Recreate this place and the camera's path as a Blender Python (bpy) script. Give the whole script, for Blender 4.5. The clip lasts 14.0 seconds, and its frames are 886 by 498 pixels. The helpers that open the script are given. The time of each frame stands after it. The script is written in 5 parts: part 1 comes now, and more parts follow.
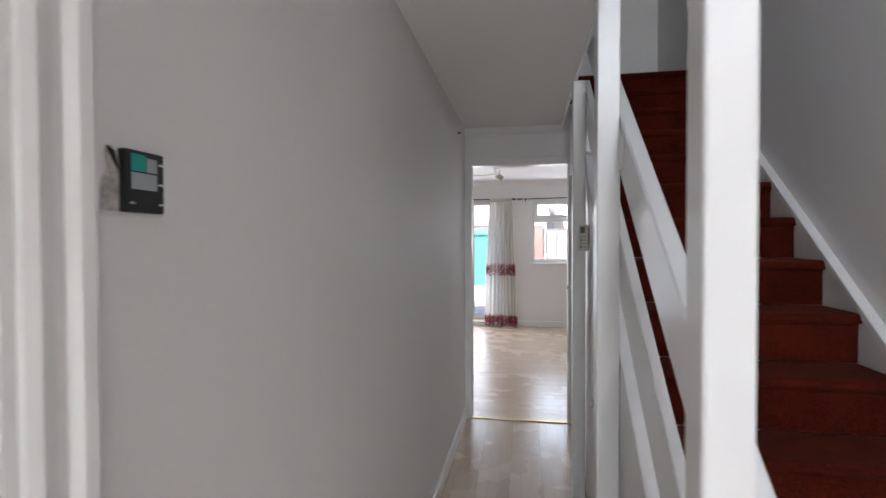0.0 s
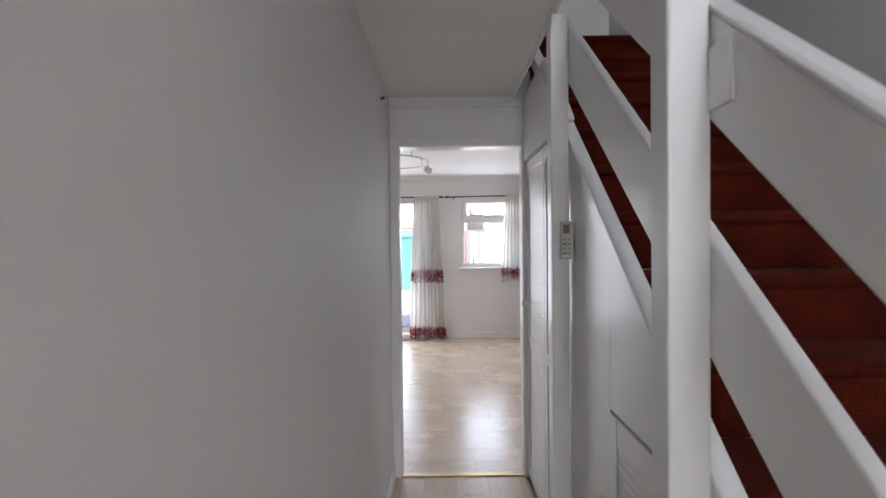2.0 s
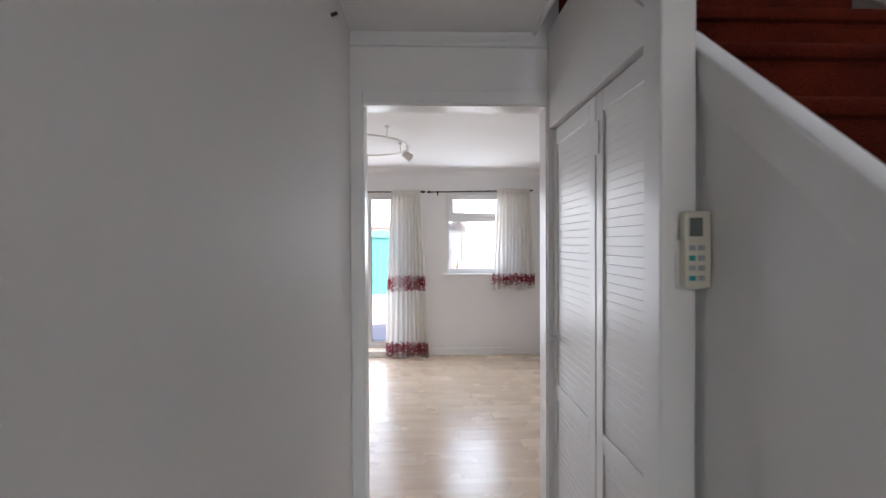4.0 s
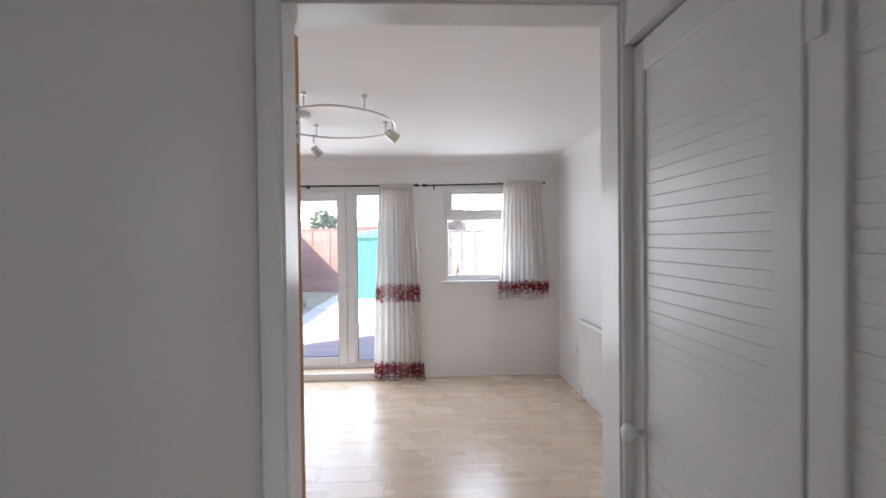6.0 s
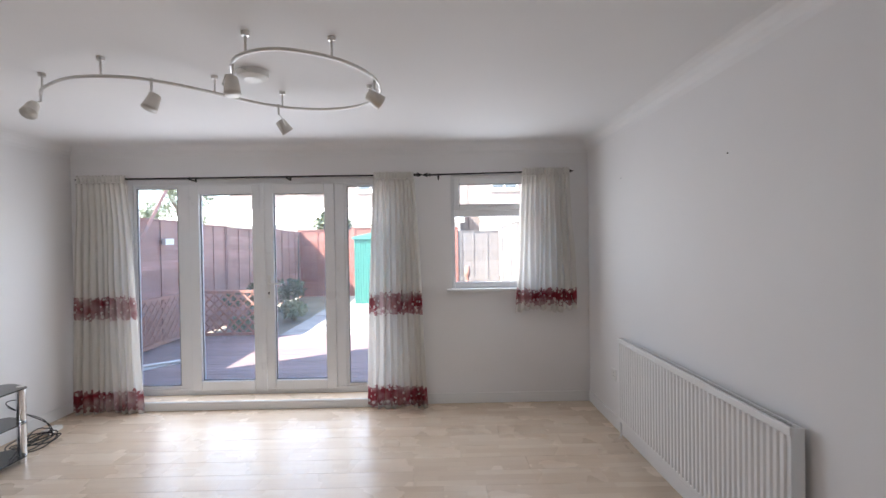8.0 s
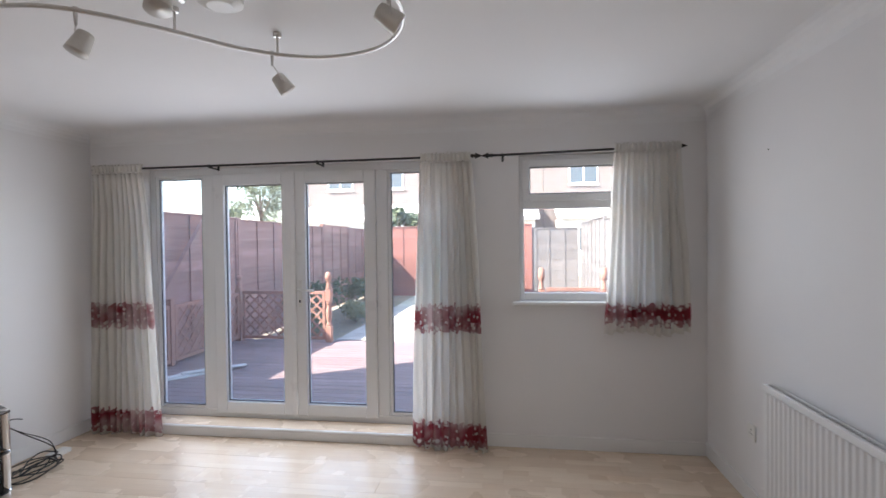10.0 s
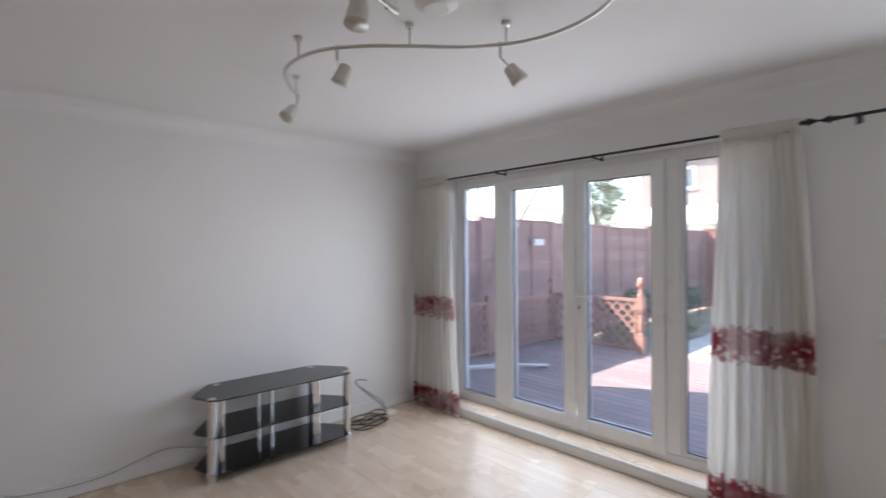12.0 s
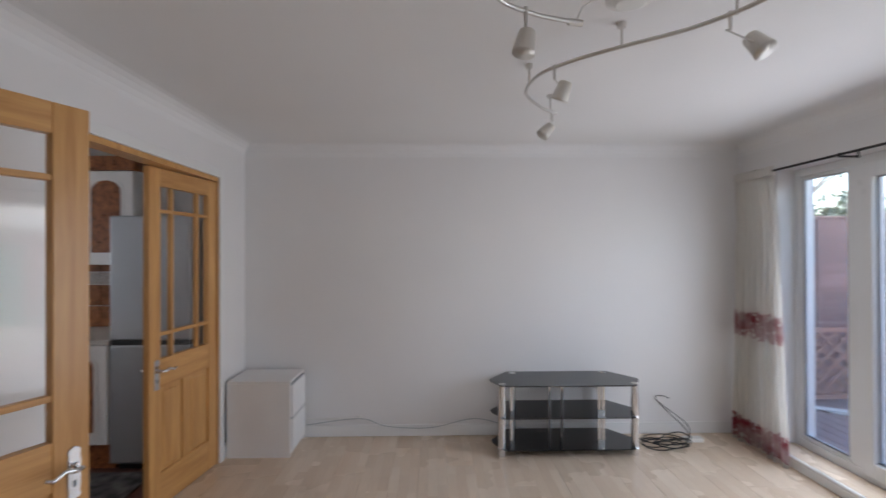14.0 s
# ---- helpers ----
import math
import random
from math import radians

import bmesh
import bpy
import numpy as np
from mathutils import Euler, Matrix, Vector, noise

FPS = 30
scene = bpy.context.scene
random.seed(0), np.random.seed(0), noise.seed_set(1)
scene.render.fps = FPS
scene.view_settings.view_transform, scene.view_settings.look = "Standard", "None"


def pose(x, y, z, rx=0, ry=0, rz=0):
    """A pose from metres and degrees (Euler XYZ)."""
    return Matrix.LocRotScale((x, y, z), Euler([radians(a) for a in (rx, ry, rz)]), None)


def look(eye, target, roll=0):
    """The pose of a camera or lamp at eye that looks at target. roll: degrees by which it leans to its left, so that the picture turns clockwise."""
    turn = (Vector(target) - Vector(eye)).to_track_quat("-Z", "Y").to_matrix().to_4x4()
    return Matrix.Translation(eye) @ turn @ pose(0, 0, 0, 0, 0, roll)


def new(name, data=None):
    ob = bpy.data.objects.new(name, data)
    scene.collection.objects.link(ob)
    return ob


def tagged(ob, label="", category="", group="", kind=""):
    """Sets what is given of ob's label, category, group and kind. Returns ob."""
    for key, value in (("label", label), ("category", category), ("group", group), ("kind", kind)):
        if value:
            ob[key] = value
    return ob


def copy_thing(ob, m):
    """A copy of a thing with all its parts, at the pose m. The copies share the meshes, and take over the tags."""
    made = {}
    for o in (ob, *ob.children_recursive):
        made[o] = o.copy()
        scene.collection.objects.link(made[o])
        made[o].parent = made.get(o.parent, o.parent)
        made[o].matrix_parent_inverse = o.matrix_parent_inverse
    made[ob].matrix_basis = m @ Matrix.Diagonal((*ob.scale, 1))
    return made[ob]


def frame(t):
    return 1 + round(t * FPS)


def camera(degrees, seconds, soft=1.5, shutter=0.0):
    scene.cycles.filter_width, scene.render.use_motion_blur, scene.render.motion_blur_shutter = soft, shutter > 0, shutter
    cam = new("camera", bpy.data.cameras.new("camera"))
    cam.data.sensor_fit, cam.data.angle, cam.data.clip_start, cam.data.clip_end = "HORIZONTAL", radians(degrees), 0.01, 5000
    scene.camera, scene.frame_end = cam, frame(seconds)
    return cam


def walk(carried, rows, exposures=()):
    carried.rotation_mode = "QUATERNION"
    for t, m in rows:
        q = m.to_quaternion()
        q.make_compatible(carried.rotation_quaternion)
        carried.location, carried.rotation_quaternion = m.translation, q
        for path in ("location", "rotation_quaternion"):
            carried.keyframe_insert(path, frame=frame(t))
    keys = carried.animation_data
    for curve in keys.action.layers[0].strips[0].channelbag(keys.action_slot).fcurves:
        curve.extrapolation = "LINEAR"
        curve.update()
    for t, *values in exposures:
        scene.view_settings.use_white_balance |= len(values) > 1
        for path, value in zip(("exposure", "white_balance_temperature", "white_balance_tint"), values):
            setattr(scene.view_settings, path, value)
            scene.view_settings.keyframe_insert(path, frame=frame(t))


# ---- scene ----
cam = camera(85.0, 14.0, shutter=0.5)
PATH = [
    (0, (0.231, 0.187, 1.421), (-0.104, 2.158, 1.383), -0.2),
    (0.5, (0.141, 0.405, 1.426), (-0.123, 2.387, 1.386), -0.6),
    (1, (0.1, 0.607, 1.418), (-0.065, 2.6, 1.382), -0.3),
    (1.5, (0.079, 0.854, 1.434), (0.01, 2.852, 1.398), -0.5),
    (2, (0.077, 1.075, 1.43), (0.076, 3.075, 1.399), -0.6),
    (2.5, (0.061, 1.313, 1.44), (0.099, 3.312, 1.409), -0.5),
    (3, (0.032, 1.556, 1.443), (0.099, 3.555, 1.415), -0.3),
    (3.2, (0.028, 1.648, 1.44), (0.11, 3.646, 1.412), -0.1),
    (5.5, (0.112, 2.714, 1.475), (0.19, 4.712, 1.443), -0.6),
    (6, (0.116, 2.926, 1.479), (0.197, 4.924, 1.446), -0.7),
    (6.5, (0.14, 3.183, 1.477), (0.217, 5.182, 1.449), -0.3),
    (7, (0.138, 3.364, 1.455), (0.213, 5.362, 1.434), -0.6),
    (9.3, (0.327, 4.382, 1.485), (0.191, 6.377, 1.45), -0.9),
    (9.5, (0.311, 4.473, 1.483), (0.139, 6.465, 1.448), -0.9),
    (10, (0.294, 4.69, 1.482), (0.013, 6.67, 1.449), -0.7),
    (10.5, (0.287, 4.869, 1.481), (-0.143, 6.822, 1.45), -0.7),
    (11, (0.345, 5.019, 1.48), (-0.368, 6.887, 1.453), -0.6),
    (11.5, (0.475, 5.065, 1.468), (-0.623, 6.737, 1.458), -0.7),
    (12, (0.56, 5.123, 1.466), (-0.901, 6.489, 1.462), -0.4),
    (12.5, (0.673, 5.207, 1.492), (-1.046, 6.228, 1.483), -0.3),
    (13, (0.757, 5.326, 1.492), (-1.115, 6.03, 1.49), -0.5),
    (13.5, (0.813, 5.51, 1.497), (-1.155, 5.867, 1.501), -0.3),
    (13.6, (0.838, 5.540, 1.498), (-1.139, 5.845, 1.504), -0.2),
    (14, (0.883, 5.641, 1.498), (-1.117, 5.676, 1.509), -0.2),
]
walk(cam, [(t, look(eye, target, roll)) for t, eye, target, roll in PATH],
     [(0.0, 2.88), (1.5, 2.98), (3.0, 3.1), (5.5, 3.02), (7.0, 2.76), (9.5, 2.33), (11.5, 2.26), (14.0, 2.28)])

# ---- light ----
world = bpy.data.worlds.new("world")
scene.world = world
world.use_nodes = True
_bg = world.node_tree.nodes["Background"]
_sky = world.node_tree.nodes.new("ShaderNodeTexSky")
_sky.sky_type, _sky.sun_disc = "NISHITA", False
_sky.sun_elevation, _sky.sun_rotation = radians(41), radians(238)
world.node_tree.links.new(_sky.outputs["Color"], _bg.inputs["Color"])
_bg.inputs["Strength"].default_value = 0.15
_sun = new("sun", bpy.data.lights.new("sun", "SUN"))
_sun.data.energy, _sun.data.angle, _sun.data.color = 3.4, radians(0.5), (1.0, 0.95, 0.88)
_sun.matrix_basis = look((-10, -6.3, 10.7), (0, 0, 0))


def daylight(name, eye, target, sx, sy, watts, colour=(0.85, 0.905, 1.0)):
    lamp = new(name, bpy.data.lights.new(name, "AREA"))
    lamp.data.shape, lamp.data.size, lamp.data.size_y = "RECTANGLE", sx, sy
    lamp.data.energy, lamp.data.color = watts, colour
    lamp.matrix_basis = look(eye, target)
    return lamp


daylight("skylight_french", (-1.4, 8.15, 1.06), (-1.4, 4.0, 0.40), 2.0, 1.8, 5.3)
daylight("skylight_window", (0.68, 8.15, 1.55), (0.68, 4.0, 1.1), 0.56, 0.85, 1.35)
# added fill lamp that brightens the hall from an unseen front opening
daylight("fill_hall", (0.06, -2.72, 1.25), (-0.1, 3.0, 2.1), 0.6, 1.8, 3.2)
# added fill lamp that brightens the stairwell, no such source is known
daylight("fill_landing", (1.05, -2.72, 3.7), (0.9, 3.5, 1.9), 0.85, 1.1, 7.5)
# added fill lamp that brightens the kitchen through a made-up opening
daylight("fill_kitchen", (-1.2, 0.85, 1.6), (-2.2, 4.0, 1.0), 0.5, 0.7, 3.0)


# ---- materials ----
def mat(name, rough=0.5, metal=0.0):
    m = bpy.data.materials.new(name)
    m.use_nodes = True
    b = m.node_tree.nodes["Principled BSDF"]
    b.inputs["Roughness"].default_value, b.inputs["Metallic"].default_value = rough, metal
    return m, m.node_tree.nodes, m.node_tree.links, b


def surface(name, colour, rough=0.5, metal=0.0, vary=0.06, scale=6.0, fine=120.0, bump=0.05, stretch=(1, 1, 1), rough_vary=0.08, per_object=0.0):
    """A base colour with stains at one scale, grain at another, and fine relief."""
    m, n, l, b = mat(name, rough, metal)
    co = n.new("ShaderNodeTexCoord")
    mp = n.new("ShaderNodeMapping")
    mp.inputs["Scale"].default_value = stretch
    l.new(co.outputs["Object"], mp.inputs["Vector"])
    big, small = n.new("ShaderNodeTexNoise"), n.new("ShaderNodeTexNoise")
    big.inputs["Scale"].default_value, small.inputs["Scale"].default_value = scale, fine
    big.inputs["Detail"].default_value = 4
    for t in (big, small):
        l.new(mp.outputs["Vector"], t.inputs["Vector"])
    add = n.new("ShaderNodeMath")
    add.operation = "ADD"
    l.new(big.outputs["Fac"], add.inputs[0])
    mul = n.new("ShaderNodeMath")
    mul.operation = "MULTIPLY"
    mul.inputs[1].default_value = 0.5
    l.new(small.outputs["Fac"], mul.inputs[0])
    l.new(mul.outputs[0], add.inputs[1])
    ramp = n.new("ShaderNodeValToRGB")
    lo, hi = [max(0, c * (1 - vary)) for c in colour], [min(1, c * (1 + vary)) for c in colour]
    ramp.color_ramp.elements[0].position, ramp.color_ramp.elements[1].position = 0.5, 1.0
    ramp.color_ramp.elements[0].color, ramp.color_ramp.elements[1].color = (*lo, 1), (*hi, 1)
    l.new(add.outputs[0], ramp.inputs["Fac"])
    out = ramp.outputs["Color"]
    if per_object:
        info, hsv, mr = n.new("ShaderNodeObjectInfo"), n.new("ShaderNodeHueSaturation"), n.new("ShaderNodeMapRange")
        mr.inputs["To Min"].default_value, mr.inputs["To Max"].default_value = 1 - per_object, 1 + per_object
        l.new(info.outputs["Random"], mr.inputs["Value"])
        l.new(mr.outputs[0], hsv.inputs["Value"])
        l.new(out, hsv.inputs["Color"])
        out = hsv.outputs["Color"]
    l.new(out, b.inputs["Base Color"])
    rr = n.new("ShaderNodeMapRange")
    rr.inputs["To Min"].default_value, rr.inputs["To Max"].default_value = max(0.02, rough - rough_vary), min(1, rough + rough_vary)
    l.new(big.outputs["Fac"], rr.inputs["Value"])
    l.new(rr.outputs[0], b.inputs["Roughness"])
    if bump:
        bp = n.new("ShaderNodeBump")
        bp.inputs["Strength"].default_value, bp.inputs["Distance"].default_value = bump, 0.004
        l.new(add.outputs[0], bp.inputs["Height"])
        l.new(bp.outputs["Normal"], b.inputs["Normal"])
    return m


def wood(name, light, dark, rough=0.4, along="x", scale=1.0, per_object=0.1, knots=0.0):
    """Timber with a grain that runs along one axis."""
    m, n, l, b = mat(name, rough)
    co, mp, info = n.new("ShaderNodeTexCoord"), n.new("ShaderNodeMapping"), n.new("ShaderNodeObjectInfo")
    s = {"x": (0.6, 9, 9), "y": (9, 0.6, 9), "z": (9, 9, 0.6)}[along]
    mp.inputs["Scale"].default_value = [v * scale for v in s]
    shift = n.new("ShaderNodeVectorMath")
    shift.operation = "ADD"
    l.new(co.outputs["Object"], shift.inputs[0])
    sc = n.new("ShaderNodeMath")
    sc.operation = "MULTIPLY"
    sc.inputs[1].default_value = 37.0
    l.new(info.outputs["Random"], sc.inputs[0])
    l.new(sc.outputs[0], shift.inputs[1])
    l.new(shift.outputs[0], mp.inputs["Vector"])
    no = n.new("ShaderNodeTexNoise")
    no.inputs["Scale"].default_value, no.inputs["Detail"].default_value, no.inputs["Distortion"].default_value = 2.2, 6, 0.9
    l.new(mp.outputs["Vector"], no.inputs["Vector"])
    fi = n.new("ShaderNodeTexNoise")
    fi.inputs["Scale"].default_value, fi.inputs["Detail"].default_value = 14, 3
    l.new(mp.outputs["Vector"], fi.inputs["Vector"])
    mix = n.new("ShaderNodeMath")
    mix.operation = "MULTIPLY_ADD"
    mix.inputs[1].default_value = 0.35
    l.new(fi.outputs["Fac"], mix.inputs[0])
    l.new(no.outputs["Fac"], mix.inputs[2])
    ramp = n.new("ShaderNodeValToRGB")
    ramp.color_ramp.elements[0].position, ramp.color_ramp.elements[1].position = 0.45, 0.85
    ramp.color_ramp.elements[0].color, ramp.color_ramp.elements[1].color = (*dark, 1), (*light, 1)
    l.new(mix.outputs[0], ramp.inputs["Fac"])
    hsv, mr = n.new("ShaderNodeHueSaturation"), n.new("ShaderNodeMapRange")
    mr.inputs["To Min"].default_value, mr.inputs["To Max"].default_value = 1 - per_object, 1 + per_object
    l.new(info.outputs["Random"], mr.inputs["Value"])
    l.new(mr.outputs[0], hsv.inputs["Value"])
    l.new(ramp.outputs["Color"], hsv.inputs["Color"])
    l.new(hsv.outputs["Color"], b.inputs["Base Color"])
    bp = n.new("ShaderNodeBump")
    bp.inputs["Strength"].default_value, bp.inputs["Distance"].default_value = 0.12, 0.002
    l.new(mix.outputs[0], bp.inputs["Height"])
    l.new(bp.outputs["Normal"], b.inputs["Normal"])
    return m


def laminate(name, along):
    """Pale beech boards, each printed with three rows of short strips."""
    m, n, l, b = mat(name, 0.3)
    co, mp = n.new("ShaderNodeTexCoord"), n.new("ShaderNodeMapping")
    if along == "y":
        mp.inputs["Rotation"].default_value = (0, 0, radians(90))
    info, shift, sc = n.new("ShaderNodeObjectInfo"), n.new("ShaderNodeVectorMath"), n.new("ShaderNodeMath")
    shift.operation, sc.operation, sc.inputs[1].default_value = "ADD", "MULTIPLY", 7.0
    l.new(co.outputs["Object"], mp.inputs["Vector"])
    l.new(info.outputs["Random"], sc.inputs[0])
    comb = n.new("ShaderNodeCombineXYZ")
    l.new(sc.outputs[0], comb.inputs[0])
    l.new(mp.outputs["Vector"], shift.inputs[0])
    l.new(comb.outputs[0], shift.inputs[1])
    br = n.new("ShaderNodeTexBrick")
    br.inputs["Color1"].default_value, br.inputs["Color2"].default_value = (0.67, 0.52, 0.385, 1), (0.76, 0.625, 0.485, 1)
    br.inputs["Mortar"].default_value = (0.58, 0.43, 0.29, 1)
    br.inputs["Scale"].default_value, br.inputs["Mortar Size"].default_value = 1.0, 0.0006
    br.inputs["Brick Width"].default_value, br.inputs["Row Height"].default_value = 0.37, 0.0633
    br.offset = 0.37
    l.new(shift.outputs[0], br.inputs["Vector"])
    gm = n.new("ShaderNodeMapping")
    gm.inputs["Scale"].default_value = (3, 60, 60)
    l.new(shift.outputs[0], gm.inputs["Vector"])
    gr = n.new("ShaderNodeTexNoise")
    gr.inputs["Scale"].default_value, gr.inputs["Detail"].default_value = 2.0, 5
    l.new(gm.outputs["Vector"], gr.inputs["Vector"])
    hsv, mr = n.new("ShaderNodeHueSaturation"), n.new("ShaderNodeMapRange")
    mr.inputs["To Min"].default_value, mr.inputs["To Max"].default_value = 0.86, 1.1
    l.new(gr.outputs["Fac"], mr.inputs["Value"])
    l.new(mr.outputs[0], hsv.inputs["Value"])
    l.new(br.outputs["Color"], hsv.inputs["Color"])
    l.new(hsv.outputs["Color"], b.inputs["Base Color"])
    wn = n.new("ShaderNodeTexNoise")
    wn.inputs["Scale"].default_value, wn.inputs["Detail"].default_value = 1.7, 5
    l.new(shift.outputs[0], wn.inputs["Vector"])
    rr = n.new("ShaderNodeMapRange")
    rr.inputs["To Min"].default_value, rr.inputs["To Max"].default_value = 0.18, 0.36
    l.new(wn.outputs["Fac"], rr.inputs["Value"])
    l.new(rr.outputs[0], b.inputs["Roughness"])
    bp = n.new("ShaderNodeBump")
    bp.inputs["Strength"].default_value, bp.inputs["Distance"].default_value = 0.04, 0.002
    l.new(gr.outputs["Fac"], bp.inputs["Height"])
    l.new(bp.outputs["Normal"], b.inputs["Normal"])
    return m


def carpet_mat(name, light, dark):
    m, n, l, b = mat(name, 0.95)
    co = n.new("ShaderNodeTexCoord")
    a, c = n.new("ShaderNodeTexNoise"), n.new("ShaderNodeTexNoise")
    a.inputs["Scale"].default_value, c.inputs["Scale"].default_value, c.inputs["Detail"].default_value = 260, 7, 5
    for t in (a, c):
        l.new(co.outputs["Object"], t.inputs["Vector"])
    ad = n.new("ShaderNodeMath")
    ad.operation, ad.inputs[1].default_value = "MULTIPLY_ADD", 0.5
    l.new(c.outputs["Fac"], ad.inputs[0])
    l.new(a.outputs["Fac"], ad.inputs[2])
    ramp = n.new("ShaderNodeValToRGB")
    ramp.color_ramp.elements[0].position, ramp.color_ramp.elements[1].position = 0.55, 0.95
    ramp.color_ramp.elements[0].color, ramp.color_ramp.elements[1].color = (*dark, 1), (*light, 1)
    l.new(ad.outputs[0], ramp.inputs["Fac"])
    l.new(ramp.outputs["Color"], b.inputs["Base Color"])
    b.inputs["Sheen Weight"].default_value = 0.1
    b.inputs["Sheen Tint"].default_value = (0.8, 0.25, 0.15, 1)
    b.inputs["Specular IOR Level"].default_value = 0.1
    bp = n.new("ShaderNodeBump")
    bp.inputs["Strength"].default_value, bp.inputs["Distance"].default_value = 0.7, 0.006
    l.new(a.outputs["Fac"], bp.inputs["Height"])
    l.new(bp.outputs["Normal"], b.inputs["Normal"])
    return m


def curtain_mat(name, bands):
    """Cream voile with embroidered dark red borders between the given heights."""
    m, n, l, b = mat(name, 0.9)
    co, sep = n.new("ShaderNodeTexCoord"), n.new("ShaderNodeSeparateXYZ")
    l.new(co.outputs["Object"], sep.inputs[0])
    vo = n.new("ShaderNodeTexVoronoi")
    vo.feature, vo.inputs["Scale"].default_value = "F1", 24.0
    wob = n.new("ShaderNodeTexNoise")
    wob.inputs["Scale"].default_value = 26
    l.new(co.outputs["Object"], wob.inputs["Vector"])
    l.new(co.outputs["Object"], vo.inputs["Vector"])
    total = None

    def maths(op, a, c):
        k = n.new("ShaderNodeMath")
        k.operation = op
        for i, v in enumerate((a, c)):
            if isinstance(v, (int, float)):
                k.inputs[i].default_value = v
            else:
                l.new(v, k.inputs[i])
        return k.outputs[0]
    faint = n.new("ShaderNodeTexNoise")
    faint.inputs["Scale"].default_value, faint.inputs["Detail"].default_value = 5.0, 2
    l.new(co.outputs["Object"], faint.inputs["Vector"])
    edge = maths("MULTIPLY", maths("SUBTRACT", wob.outputs["Fac"], 0.5), 0.11)
    zz = maths("ADD", sep.outputs["Z"], edge)
    core = None
    for z0, z1 in bands:
        inside = maths("MULTIPLY", maths("GREATER_THAN", zz, z0), maths("LESS_THAN", zz, z1))
        middle = maths("MULTIPLY", maths("GREATER_THAN", zz, z0 + 0.045), maths("LESS_THAN", zz, z1 - 0.03))
        total = inside if total is None else maths("ADD", total, inside)
        core = middle if core is None else maths("ADD", core, middle)
    shape = maths("ADD", vo.outputs["Distance"], maths("MULTIPLY", wob.outputs["Fac"], 0.35))
    lace = maths("MULTIPLY", total, maths("GREATER_THAN", shape, 0.56))
    ribbon = maths("MULTIPLY", core, maths("GREATER_THAN", shape, 0.45))
    mask = maths("MAXIMUM", maths("MULTIPLY", lace, 0.8), ribbon)
    worn = maths("MINIMUM", maths("MAXIMUM", maths("MULTIPLY", maths("SUBTRACT", faint.outputs["Fac"], 0.22), 2.8), 0.45), 1.0)
    soft = maths("MULTIPLY", maths("ADD", maths("MULTIPLY", total, 0.08), maths("MULTIPLY", mask, 0.86)), worn)
    mixc = n.new("ShaderNodeMix")
    mixc.data_type = "RGBA"
    mixc.inputs[6].default_value, mixc.inputs[7].default_value = (0.88, 0.855, 0.81, 1), (0.33, 0.02, 0.045, 1)
    l.new(soft, mixc.inputs[0])
    weave = n.new("ShaderNodeTexNoise")
    weave.inputs["Scale"].default_value = 300
    l.new(co.outputs["Object"], weave.inputs["Vector"])
    bp = n.new("ShaderNodeBump")
    bp.inputs["Strength"].default_value, bp.inputs["Distance"].default_value = 0.2, 0.002
    l.new(maths("ADD", weave.outputs["Fac"], mask), bp.inputs["Height"])
    df, tr, ms, out = n.new("ShaderNodeBsdfDiffuse"), n.new("ShaderNodeBsdfTranslucent"), n.new("ShaderNodeMixShader"), n.get("Material Output")
    l.new(mixc.outputs[2], df.inputs["Color"])
    l.new(mixc.outputs[2], tr.inputs["Color"])
    l.new(bp.outputs["Normal"], df.inputs["Normal"])
    ms.inputs[0].default_value = 0.58
    l.new(df.outputs[0], ms.inputs[1])
    l.new(tr.outputs[0], ms.inputs[2])
    thin, through_weave = n.new("ShaderNodeMixShader"), n.new("ShaderNodeBsdfTransparent")
    thin.inputs[0].default_value = 0.16
    l.new(ms.outputs[0], thin.inputs[1])
    l.new(through_weave.outputs[0], thin.inputs[2])
    l.new(thin.outputs[0], out.inputs["Surface"])
    return m


